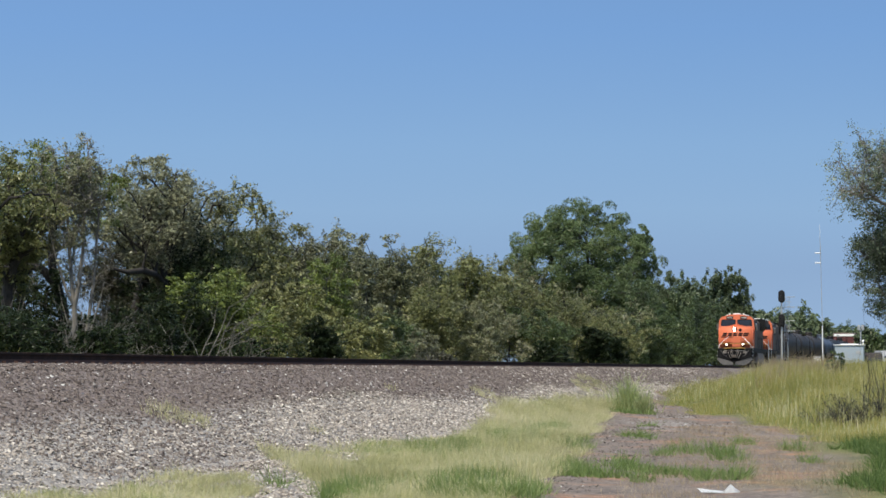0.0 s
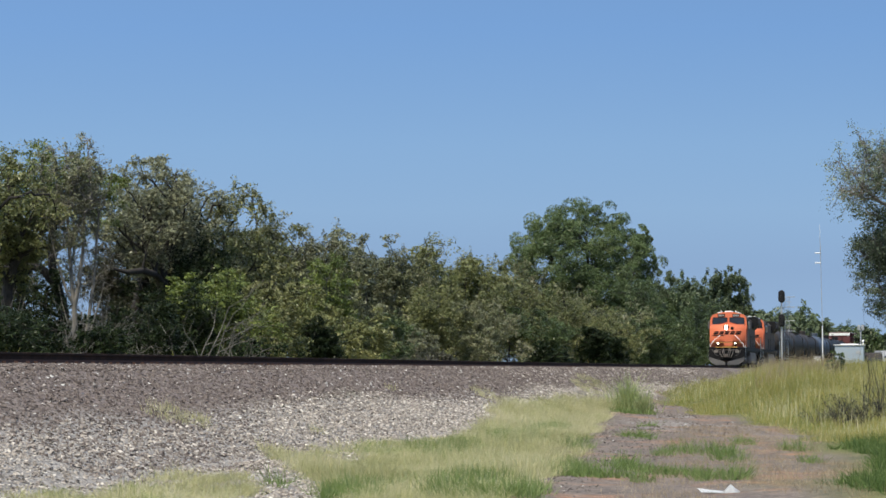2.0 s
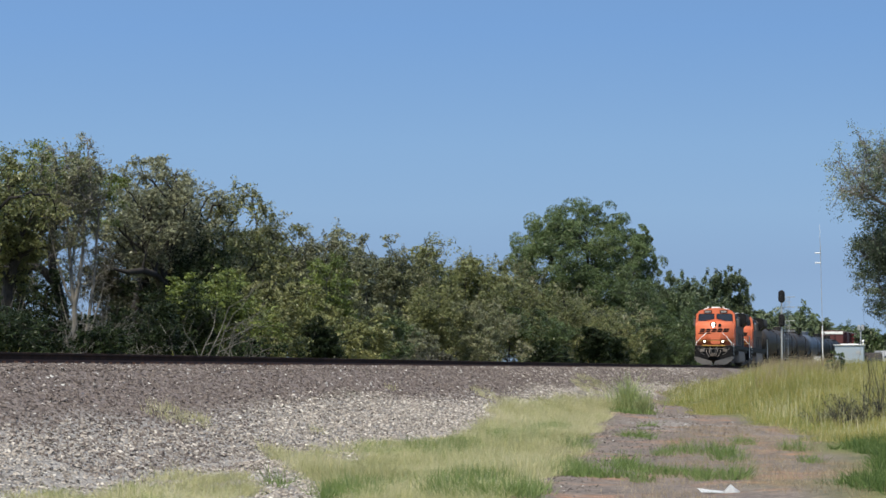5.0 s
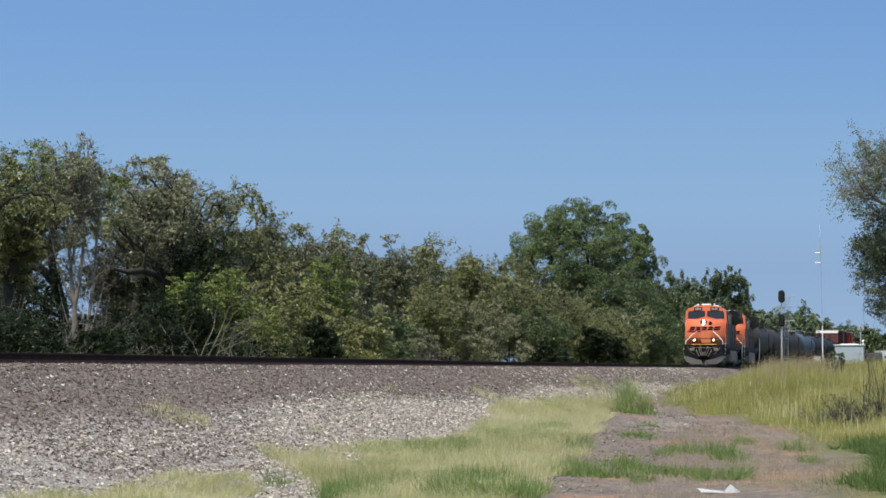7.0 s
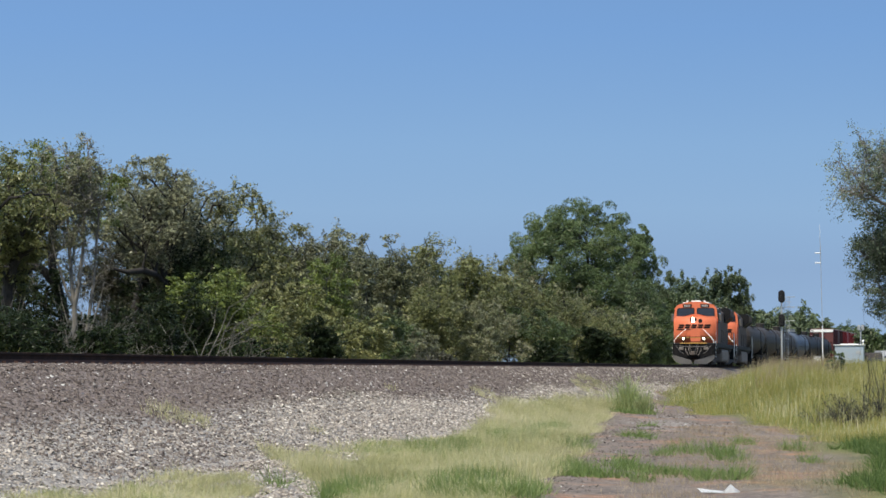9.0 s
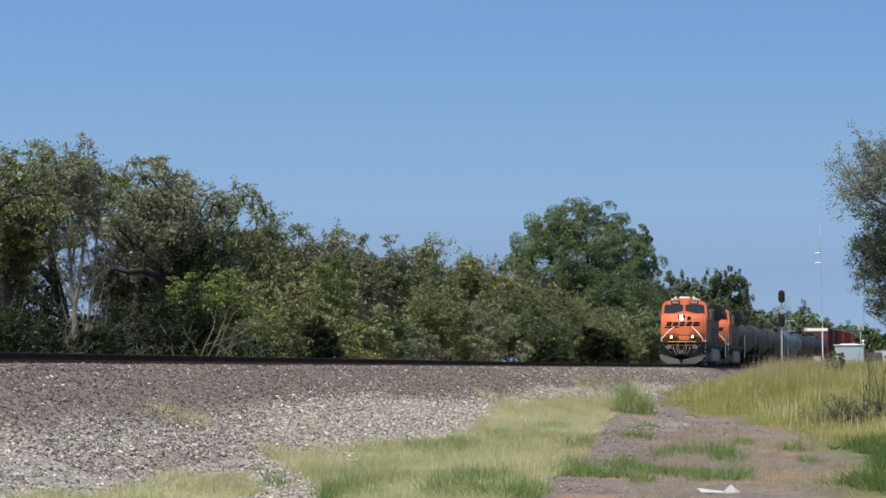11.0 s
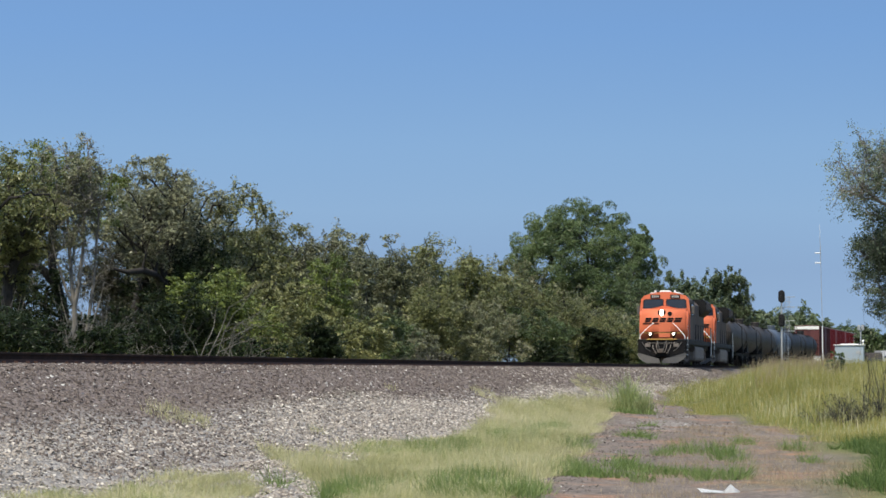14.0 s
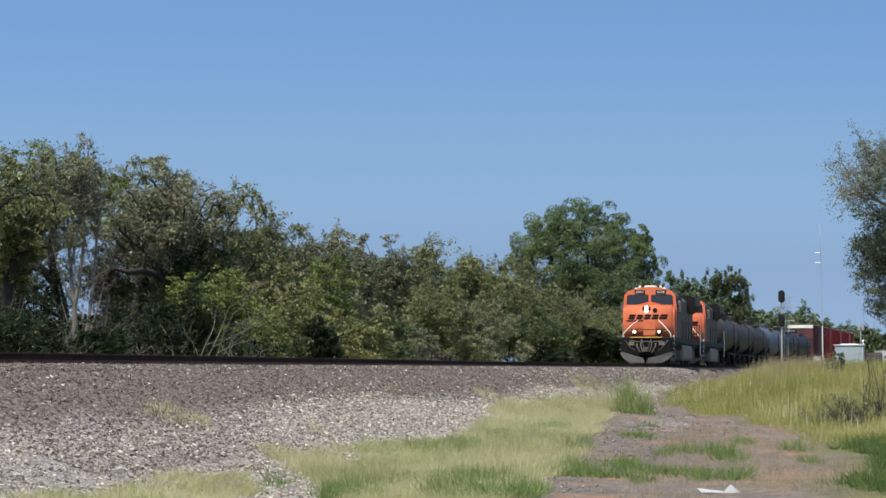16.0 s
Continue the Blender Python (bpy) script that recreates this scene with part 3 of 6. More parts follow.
    blades("seed_stems", x, y, 0.60 + 0.1 * wave(x * 2, y), 0.012, M_GRASS["pale"], "pale upright seed stems among the bank grass", 0.22, seed=27)

    def stalks(x, y):
        return bank(x, y) & (y > 80) & (np.abs(x / y - 0.139) < 0.015 + 0.012 * wave(x, y * 0.4))

    x, y, ox, oy = scatter(rng, 10, 30, 96, 175, 30000, stalks, 0.25, 5)
    blades("grass_stalks", x, y, 0.80, 0.008, M_GRASS["dry"], "brown seed stalks standing above the bank's grass", 0.2, seed=7)

    def dead(x, y):
        return (x < bank_edge(y) + 0.2) & (x > 2.4 + (y - 33) * 0.12) & (wave(x * 1.6, y + 2) > -0.35)

    x, y, ox, oy = scatter(rng, 2, 9, 29, 66, 40000, dead, 0.14, 5)
    blades("dead_grass", x, y, 0.11, 0.006, M_GRASS["dry"], "sparse dead brown grass on the dirt", 0.8, seed=8, fine=True)

    def beyond(x, y):
        u, q = unplan(x, y)
        return (q < -3.6) & (q > -9.0)

    x, y, ox, oy = scatter(rng, -22, 40, 40, 330, 30000, beyond, 0.2, 5)
    blades("lineside_grass", x, y, 0.7, 0.016 + 0.00012 * y, M_GRASS["golden"], "rough grass on the far side of the track", 0.35, seed=9)

    def field(x, y):
        u, q = unplan(x, y)
        return (q > 4.2) & (y > 180) & ~((np.abs(x - 0.16 * y) < 4) & (y > 240) & (y < 300))

    x, y, ox, oy = scatter(rng, 20, 110, 180, 420, 16000, field, 0.4, 5)
    blades("field_grass", x, y, 0.45, 0.05, M_GRASS["golden"], "dry grass round the signal hut", 0.3, seed=10)


make_grass()


# ---- trees ----
def tubes(segs, sides=5, slight=0.0):
    """Tapered tubes: rows of (a, b, ra, rb); those thinner than slight get three sides."""
    v, f = [], []
    rings = {s: [(math.cos(k * 2 * math.pi / s), math.sin(k * 2 * math.pi / s)) for k in range(s)] for s in (3, sides)}
    for a, b, ra, rb in segs:
        d = (b - a)
        if d.length < 1e-4:
            continue
        d.normalize()
        s = d.orthogonal().normalized()
        t = d.cross(s)
        m = 3 if ra < slight else sides
        n = len(v)
        for p, r in ((a, ra), (b, rb)):
            for c, q in rings[m]:
                v.append(p + s * (c * r) + t * (q * r))
        for k in range(m):
            f.append((n + k, n + (k + 1) % m, n + m + (k + 1) % m, n + m + k))
    return mesh_np("trunk", np.array(v), np.array(f), True)


def leaf_mesh(centres, radii, per, size, rng, flat=0.75, simple=False, fill=0.55, out=None, up=0.55):
    """Folded leaves in loose clumps."""
    n = len(centres) * per
    c = np.repeat(centres, per, axis=0)
    r = np.repeat(radii, per)
    o = rng.normal(0, 1, (n, 3))
    o /= np.linalg.norm(o, axis=1)[:, None]
    if out is not None:
        # leaves keep to the side of the clump that sees daylight
        u = np.repeat(out, per, axis=0)
        dot = (o * u).sum(1)
        o -= np.where(dot < -0.15, 2 * dot, 0)[:, None] * u
    o *= (rng.random(n) ** fill)[:, None] * r[:, None]
    o[:, 2] *= np.repeat(flat, per) if np.ndim(flat) else flat
    p = c + o
    # leaf axes: normals lean up and outwards
    nrm = rng.normal(0, 0.7, (n, 3)) + o / (r[:, None] + 1e-6) * (0.6 if fill > 0.5 else 1.1) + np.array([0, 0, up])
    nrm /= np.linalg.norm(nrm, axis=1)[:, None]
    ax = np.cross(nrm, rng.normal(0, 1, (n, 3)))
    ax /= np.linalg.norm(ax, axis=1)[:, None]
    bx = np.cross(nrm, ax)
    s = size * np.exp(rng.normal(0, 0.25, n))[:, None]
    if simple:
        v = np.stack([p - ax * s * 0.6 + bx * s * 0.25, p + ax * s * 0.7, p - ax * s * 0.5 - bx * s * 0.30], 1)
        faces = np.arange(n * 3).reshape(-1, 3)
    else:
        v = np.stack([p - ax * s * 0.6, p + bx * s * 0.32 + nrm * s * 0.10, p + ax * s * 0.6, p - bx * s * 0.32 + nrm * s * 0.10], 1)
        k = (np.arange(n) * 4)[:, None]
        faces = np.stack([k + [0, 1, 2], k + [0, 2, 3]], 1).reshape(-1, 3)
    return mesh_np("crown", v.reshape(-1, 3), faces)


FORMS = {  # clear stem, main clumps, sprays in each, leaves in a spray, clump size, leaf size, trunk thickness
    "tree": dict(clear=0.05, clumps=76, subs=8, per=34, clump=0.25, leaf=0.098, trunk=0.018),
    "spire": dict(clear=0.05, clumps=120, subs=6, per=56, clump=0.24, leaf=0.15, trunk=0.016),
    "open": dict(clear=0.40, clumps=54, subs=8, per=32, clump=0.25, leaf=0.095, trunk=0.028),
    "bare": dict(clear=0.42, clumps=72, subs=5, per=24, clump=0.26, leaf=0.085, trunk=0.012),
    "crown": dict(clear=0.10, clumps=330, subs=3, per=200, clump=0.20, leaf=0.158, trunk=0.030),
    "forked": dict(clear=0.60, clumps=60, subs=6, per=44, clump=0.22, leaf=0.095, trunk=0.028),
    "shrub": dict(clear=0.02, clumps=50, subs=8, per=36, clump=0.31, leaf=0.086, trunk=0.012),
    "back": dict(clear=0.02, clumps=60, subs=5, per=34, clump=0.30, leaf=0.14, trunk=0.012),
    "far": dict(clear=0.03, clumps=84, subs=4, per=26, clump=0.30, leaf=0.42, trunk=0.02),
    "wispy": dict(clear=0.60, clumps=110, subs=6, per=30, clump=0.25, leaf=0.064, trunk=0.016),
    "weeping": dict(clear=0.18, clumps=150, subs=7, per=78, clump=0.22, leaf=0.070, trunk=0.02),
}
WORDS = {"olive": "olive-green", "brownish": "dull brownish-green", "bright": "yellow-green", "deep": "deep green", "grey": "grey-green", "dusty": "dusty green", "dark": "shade-darkened green", "silver": "silver-green", "hazy": "haze-softened green", "pale": "haze-paled green"}


def plant(x, y, h, r, kind, form, seed, name=None, label=None, limbs=(), shift=0.0, group="lineside trees and shrubs"):
    F = FORMS[form]
    rng = np.random.default_rng(seed)
    z0 = float(ground_z(x, y)) - 0.05
    depth = max(y, 60)
    size = F["leaf"] * (depth / 95) ** (0.45 if depth > 95 else 0.9) if form not in ("crown", "far") else F["leaf"]
    # main clumps fill a lumpy crown
    ctr, rad = [], []
    lumps = rng.uniform(0, 6.28, 6)
    lo = F["clear"] * h
    zc, half = (lo + h) / 2, (h - lo) / 2
    for n in range(F["clumps"]):
        d = rng.normal(0, 1, 3)
        d /= np.linalg.norm(d)
        a = math.atan2(d[1], d[0])
        if form == "crown":
            d /= (np.abs(d) ** 2.6).sum() ** (1 / 2.6)
        reach = 1 + 0.16 * math.sin(2 * a + lumps[0]) + 0.13 * math.sin(3 * a + lumps[1] + 3 * d[2]) + 0.10 * math.sin(5 * d[2] + lumps[2])
        if form == "crown":
            reach = 1 + min(max(0.30 * (reach - 1), -0.09), 0.05)
        k = rng.random() ** ({"bare": 0.6, "weeping": 0.6, "crown": 0.14}.get(form, 0.42)) * reach
        R = F["clump"] * min(r * 1.1, h * 0.42) * rng.uniform(0.7, 1.35)
        p = np.array([d[0] * (r - R * 0.5) * k, d[1] * (r - R * 0.5) * k, zc + d[2] * (half - R * 0.6) * min(k, 1.0 if form == "crown" else 1.04)])
        t = (p[2] - lo) / (h - lo)
        if form in ("shrub", "far", "back"):
            p[:2] *= 1.05 + 0.25 * (1 - t)
        elif form == "weeping":
            p[:2] *= 0.20 + 0.95 * min(max(t, 0), 1) ** 0.75
        else:
            p[:2] *= 0.95 + 0.2 * math.sin(math.pi * min(max(t, 0), 1))
        p[2] = max(p[2], R * 0.35)
        ctr.append(p)
        rad.append(R)
    ctr, rad = np.array(ctr), np.array(rad)
    ctr[:, 0] += shift
    # sprays within each clump, some of them reaching up out of the crown
    subs = F["subs"]
    sc = np.repeat(ctr, subs, axis=0)
    sr = np.repeat(rad, subs)
    layered = form in ("tree", "open", "shrub", "forked")
    off = rng.normal(0, 0.46, sc.shape).clip(-1, 1) * sr[:, None]
    sc = sc + off
    lift = (rng.random(len(sc)) < {"spire": 0.75, "tree": 0.34, "back": 0.3}.get(form, 0.22)) & (sc[:, 2] > (zc if form != "spire" else 0.3 * zc))
    lift &= form not in ("crown", "far")
    sc[:, 2] += np.where(lift, sr * rng.uniform(0.05, 0.42, len(sc)), 0)
    spiky = lift & (form in ("tree", "back", "spire"))
    sr = sr * np.where(lift, np.where(spiky, 0.22, 0.36), rng.uniform(0.38, 0.72, len(sc)))
    sc[:, 2] = np.maximum(sc[:, 2], sr * 0.3)
    # skeleton: each clump hangs from the nearest wood below it
    nodes, parent, fixed = [Vector((0, 0, -0.2))], [-1], {}
    if limbs:
        ends = {}
        for key, root, pts in limbs:
            prev = ends.get(root, 0)
            for (px, py, pz, pr) in pts:
                nodes.append(Vector((px, py, pz)))
                parent.append(prev)
                prev = len(nodes) - 1
                fixed[prev] = pr
            ends[key] = prev
        fixed[0] = limbs[0][2][0][3] * 1.15
    else:
        stems = {"tree": 1, "spire": 1, "open": 1, "crown": 2, "bare": 8, "weeping": 2, "wispy": 4}.get(form, 3)
        for s in range(stems):
            prev = 0
            spread = 0.32 if form != "bare" else 0.55
            end = Vector((rng.normal(0, spread if s else 0.06) * r, rng.normal(0, spread if s else 0.06) * r, h * rng.uniform(0.62, 0.88)))
            for k in range(1, 8):
                q = Vector((end.x * (k / 7) ** 0.8, end.y * (k / 7) ** 0.8, end.z * k / 7))
                q = Vector((q.x + rng.normal(0, 0.014) * h, q.y + rng.normal(0, 0.014) * h, q.z))
                nodes.append(q)
                parent.append(prev)
                prev = len(nodes) - 1
    arr = [tuple(q) for q in nodes]
    for i in np.argsort(np.linalg.norm(ctr[:, :2], axis=1)):
        c = ctr[i]
        A = np.array(arr)
        gap = np.linalg.norm(A - c, axis=1) + 0.9 * np.maximum(A[:, 2] - c[2] + 0.12 * h, 0)
        j = int(np.argmin(gap[1:])) + 1
        a, b = Vector(arr[j]), Vector(c)
        L = (b - a).length
        prev = j
        for k in (0.34, 0.67, 1.0):
            q = a.lerp(b, k) + Vector(rng.normal(0, 0.05, 3)) * L + Vector((0, 0, 0.08 * L * math.sin(math.pi * k)))
            nodes.append(q)
            arr.append(tuple(q))
            parent.append(prev)
            prev = len(nodes) - 1
    load = [0.0] * len(nodes)
    for i in range(len(nodes) - 1, 0, -1):
        load[i] += 1.0
        load[parent[i]] += load[i]
    top_load = max(load)
    thick = F["trunk"] * h
    thin = 0.010 + 0.00005 * depth
    rr = [max(thin, thick * (l / top_load) ** 0.5) for l in load]
    for i, v in fixed.items():
        rr[i] = v
    segs = [(nodes[parent[i]], nodes[i], min(rr[parent[i]], rr[i] * 1.5), rr[i]) for i in range(1, len(nodes))]
    for n in range(0, len(sc), {"bare": 1, "weeping": 1, "wispy": 1, "far": 6, "back": 6, "shrub": 3}.get(form, 2)):
        b = Vector(sc[n])
        segs.append((Vector(ctr[n // subs]), b, thin * 0.8, thin * 0.5))
    if form in ("bare", "open", "weeping", "forked", "wispy"):
        # fine leafless twigs
        for i in rng.integers(8, len(nodes), {"bare": 750, "open": 200, "weeping": 1300, "wispy": 1100, "forked": 120}[form]):
            a = nodes[int(i)]
            d = Vector(rng.normal(0, 0.6, 3)) + Vector((0, 0, 0.35))
            b = a + d.normalized() * rng.uniform(0.03, 0.085) * h * min(1.0, 0.25 + 2.2 * max(0.0, 1 - a.z / h))
            m = a.lerp(b, 0.5) + Vector(rng.normal(0, 0.04, 3))
            segs += [(a, m, 0.011, 0.008), (m, b, 0.008, 0.004)]
    word = "shrub" if form in ("shrub", "back") else "tree"
    outward = sc - np.array([shift, 0, zc])
    outward /= np.linalg.norm(outward, axis=1)[:, None]
    ob = thing(name or word, Matrix.Translation((x, y, z0)), label or f"{WORDS[kind]} leafy {word} in the hedgerow beyond the track", word, group)
    part("trunk", tubes(segs, 5, 0.03), M_PALEBARK if form in ("bare", "weeping", "wispy") else M_BARK, ob)
    part("crown", leaf_mesh(sc, sr, F["per"], size, rng, np.where(spiky, 2.6, 0.58 if layered else 0.8), True, *((0.16, outward) if form == "crown" else ()), up=0.9 if layered else 0.55), M_LEAF[kind], ob)
    return ob



# ---- where trees and shrubs stand: x, y, height, half width, leaf, form ----
TREES_1 = [
    (-15.3, 80.4, 7.7, 1.9, 'olive', 'open'),
    (-12.9, 88.4, 8.1, 2.0, 'bright', 'forked'),
    (-12.15, 84.0, 8.3, 1.15, 'grey', 'bare'),
    (-10.9, 102.0, 8.8, 1.6, 'grey', 'open'),
    (-11.1, 98.2, 8.5, 1.7, 'grey', 'open'),
    (-10.6, 106.5, 8.7, 1.8, 'grey', 'tree'),
    (-8.9, 104.6, 7.7, 1.9, 'olive', 'tree'),
    (-8.2, 111.6, 7.9, 1.2, 'brownish', 'tree'),
    (-6.9, 118.4, 7.3, 2.1, 'grey', 'tree'),
    (-5.5, 123.7, 7.3, 1.5, 'olive', 'tree'),
    (-4.4, 141.0, 7.6, 1.6, 'brownish', 'tree'),
    (-2.7, 144.6, 7.8, 1.8, 'brownish', 'tree'),
    (-0.7, 155.8, 8.5, 1.8, 'olive', 'tree'),
    (1.6, 170.8, 8.0, 1.9, 'olive', 'tree'),
]
TREES_2 = [
    (3.5, 178.7, 8.0, 1.6, 'olive', 'tree'),
    (14.2, 256.7, 16.6, 6.4, 'deep', 'crown'),
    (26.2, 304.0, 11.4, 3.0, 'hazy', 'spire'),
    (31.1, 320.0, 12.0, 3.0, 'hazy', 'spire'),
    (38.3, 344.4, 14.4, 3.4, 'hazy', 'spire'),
    (-16.4, 90.0, 7.4, 1.2, 'bright', 'open'),
    (28.5, 350.0, 13.0, 3.2, 'deep', 'tree'),
    (33.0, 360.0, 13.2, 3.4, 'deep', 'tree'),
    (24.6, 335.0, 12.0, 3.2, 'deep', 'tree'),
    (36.5, 372.0, 13.0, 3.0, 'deep', 'tree'),
    (-4.0, 145.7, 7.9, 1.7, 'brownish', 'tree'),
    (-1.8, 161.0, 8.6, 1.8, 'brownish', 'tree'),
    (1.2, 172.0, 8.2, 1.8, 'olive', 'tree'),
    (-5.4, 132.6, 7.8, 1.6, 'grey', 'tree'),
]
TREES_3 = [
    (-8.0, 115.0, 7.8, 1.5, 'olive', 'tree'),
    (-13.4, 100.0, 5.6, 1.3, 'dusty', 'bare'),
    (-17.0, 100.0, 5.0, 1.5, 'dark', 'bare'),
    (-10.2, 99.5, 6.0, 1.5, 'dark', 'tree'),
    (-14.3, 84.0, 7.3, 1.1, 'olive', 'open'),
    (-12.4, 103.0, 8.8, 1.4, 'grey', 'open'),
    (-15.4, 92.0, 6.6, 1.2, 'olive', 'open'),
    (-9.1, 97.5, 5.2, 1.3, 'dark', 'tree'),
]
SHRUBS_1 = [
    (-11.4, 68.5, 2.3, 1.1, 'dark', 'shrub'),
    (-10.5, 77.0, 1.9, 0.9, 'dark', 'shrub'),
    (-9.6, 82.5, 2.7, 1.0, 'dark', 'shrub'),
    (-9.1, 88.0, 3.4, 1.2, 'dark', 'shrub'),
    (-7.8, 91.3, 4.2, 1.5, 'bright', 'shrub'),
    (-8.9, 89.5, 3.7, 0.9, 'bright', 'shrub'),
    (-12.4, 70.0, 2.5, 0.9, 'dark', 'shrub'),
    (-6.7, 94.5, 3.2, 1.3, 'olive', 'shrub'),
    (-5.8, 102.4, 3.8, 1.6, 'olive', 'shrub'),
    (-5.1, 111.9, 5.5, 1.1, 'bright', 'shrub'),
    (-4.0, 109.4, 3.1, 1.5, 'olive', 'shrub'),
    (-2.6, 114.6, 3.3, 1.2, 'deep', 'shrub'),
    (-1.3, 121.3, 2.6, 1.3, 'grey', 'shrub'),
    (-0.7, 135.8, 5.1, 1.8, 'olive', 'shrub'),
    (0.5, 136.9, 4.5, 1.8, 'brownish', 'shrub'),
    (2.4, 144.9, 4.4, 1.9, 'brownish', 'shrub'),
]
SHRUBS_2 = [
    (4.1, 159.7, 5.7, 2.0, 'olive', 'shrub'),
    (5.7, 160.2, 4.7, 2.1, 'deep', 'shrub'),
    (8.8, 182.5, 6.5, 2.8, 'olive', 'shrub'),
    (12.4, 202.8, 6.9, 2.7, 'brownish', 'shrub'),
    (13.3, 199.4, 5.5, 2.2, 'olive', 'shrub'),
    (17.4, 232.9, 9.4, 2.3, 'deep', 'shrub'),
    (19.0, 233.2, 6.3, 2.6, 'deep', 'shrub'),
    (23.2, 253.5, 5.7, 2.5, 'deep', 'shrub'),
    (27.5, 277.5, 8.0, 2.5, 'deep', 'shrub'),
    (31.5, 297.0, 6.6, 1.8, 'deep', 'shrub'),
    # the 'dark' ones stand in for shaded hollows, their leaves coloured near black
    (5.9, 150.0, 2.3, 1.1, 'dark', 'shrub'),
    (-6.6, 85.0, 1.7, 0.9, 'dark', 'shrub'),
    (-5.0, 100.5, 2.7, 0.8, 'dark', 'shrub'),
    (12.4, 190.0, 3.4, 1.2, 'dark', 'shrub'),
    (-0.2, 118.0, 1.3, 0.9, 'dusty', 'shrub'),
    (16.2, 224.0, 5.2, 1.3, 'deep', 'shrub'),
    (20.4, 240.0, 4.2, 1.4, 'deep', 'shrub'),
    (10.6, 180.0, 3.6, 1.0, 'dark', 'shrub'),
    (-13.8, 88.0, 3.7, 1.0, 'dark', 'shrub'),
]
# 'dark' rows: a backdrop whose leaf colour carries the hedge's inner shade
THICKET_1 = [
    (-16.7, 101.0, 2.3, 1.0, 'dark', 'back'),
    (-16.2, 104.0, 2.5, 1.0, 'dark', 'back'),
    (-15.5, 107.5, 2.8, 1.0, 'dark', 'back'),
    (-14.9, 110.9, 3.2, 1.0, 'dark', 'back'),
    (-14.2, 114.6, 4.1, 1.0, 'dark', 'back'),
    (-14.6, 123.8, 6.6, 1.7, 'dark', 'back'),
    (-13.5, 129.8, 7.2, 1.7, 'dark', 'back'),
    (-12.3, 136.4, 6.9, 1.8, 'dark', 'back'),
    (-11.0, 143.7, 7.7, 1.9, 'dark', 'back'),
    (-9.5, 151.8, 7.8, 2.0, 'olive', 'back'),
    (-7.9, 160.9, 7.4, 2.1, 'olive', 'back'),
    (-6.0, 171.1, 7.8, 2.3, 'olive', 'back'),
    (-3.9, 182.8, 8.4, 2.4, 'deep', 'back'),
    (-1.5, 196.1, 8.5, 2.6, 'brownish', 'back'),
]
THICKET_2 = [
    (1.3, 211.5, 8.5, 2.8, 'olive', 'back'),
    (4.6, 229.6, 9.9, 3.1, 'olive', 'back'),
    (8.5, 251.0, 11.3, 3.3, 'brownish', 'back'),
    (13.2, 276.9, 11.1, 3.7, 'brownish', 'back'),
    (18.9, 308.7, 11.5, 4.1, 'olive', 'back'),
    (26.2, 348.7, 11.5, 4.6, 'olive', 'back'),
    (26.8, 301.8, 9.4, 4.0, 'deep', 'back'),
    (36.4, 354.6, 10.9, 4.7, 'olive', 'back'),
    (50.1, 429.9, 11.2, 5.7, 'olive', 'back'),
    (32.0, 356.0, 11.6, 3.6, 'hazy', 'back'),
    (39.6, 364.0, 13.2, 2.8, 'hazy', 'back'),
]
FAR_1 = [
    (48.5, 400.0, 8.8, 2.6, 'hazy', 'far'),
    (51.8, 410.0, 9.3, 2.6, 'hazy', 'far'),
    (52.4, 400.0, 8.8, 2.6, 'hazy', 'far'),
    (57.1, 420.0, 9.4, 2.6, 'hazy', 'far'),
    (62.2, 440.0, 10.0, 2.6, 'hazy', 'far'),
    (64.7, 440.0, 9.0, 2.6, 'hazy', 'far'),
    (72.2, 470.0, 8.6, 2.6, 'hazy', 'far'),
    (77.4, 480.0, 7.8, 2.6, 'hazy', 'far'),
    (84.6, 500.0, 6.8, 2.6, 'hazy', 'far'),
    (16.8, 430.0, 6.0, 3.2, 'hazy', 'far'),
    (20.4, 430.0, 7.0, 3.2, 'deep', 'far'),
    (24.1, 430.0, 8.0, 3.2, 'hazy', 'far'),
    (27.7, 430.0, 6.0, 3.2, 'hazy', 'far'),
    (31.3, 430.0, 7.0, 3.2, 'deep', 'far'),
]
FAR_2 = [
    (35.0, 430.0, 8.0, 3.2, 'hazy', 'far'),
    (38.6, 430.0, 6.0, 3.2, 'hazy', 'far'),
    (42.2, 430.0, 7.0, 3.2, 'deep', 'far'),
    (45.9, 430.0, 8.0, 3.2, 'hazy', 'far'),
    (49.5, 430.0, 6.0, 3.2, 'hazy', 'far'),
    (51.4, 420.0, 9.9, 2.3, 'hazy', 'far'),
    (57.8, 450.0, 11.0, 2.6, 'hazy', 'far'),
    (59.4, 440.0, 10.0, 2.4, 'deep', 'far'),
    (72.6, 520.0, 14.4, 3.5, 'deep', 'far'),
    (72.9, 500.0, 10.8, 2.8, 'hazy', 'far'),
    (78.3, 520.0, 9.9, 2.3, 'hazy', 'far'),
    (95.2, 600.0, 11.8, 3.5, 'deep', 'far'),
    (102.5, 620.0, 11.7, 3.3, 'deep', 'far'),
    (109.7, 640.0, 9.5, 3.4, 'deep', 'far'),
]
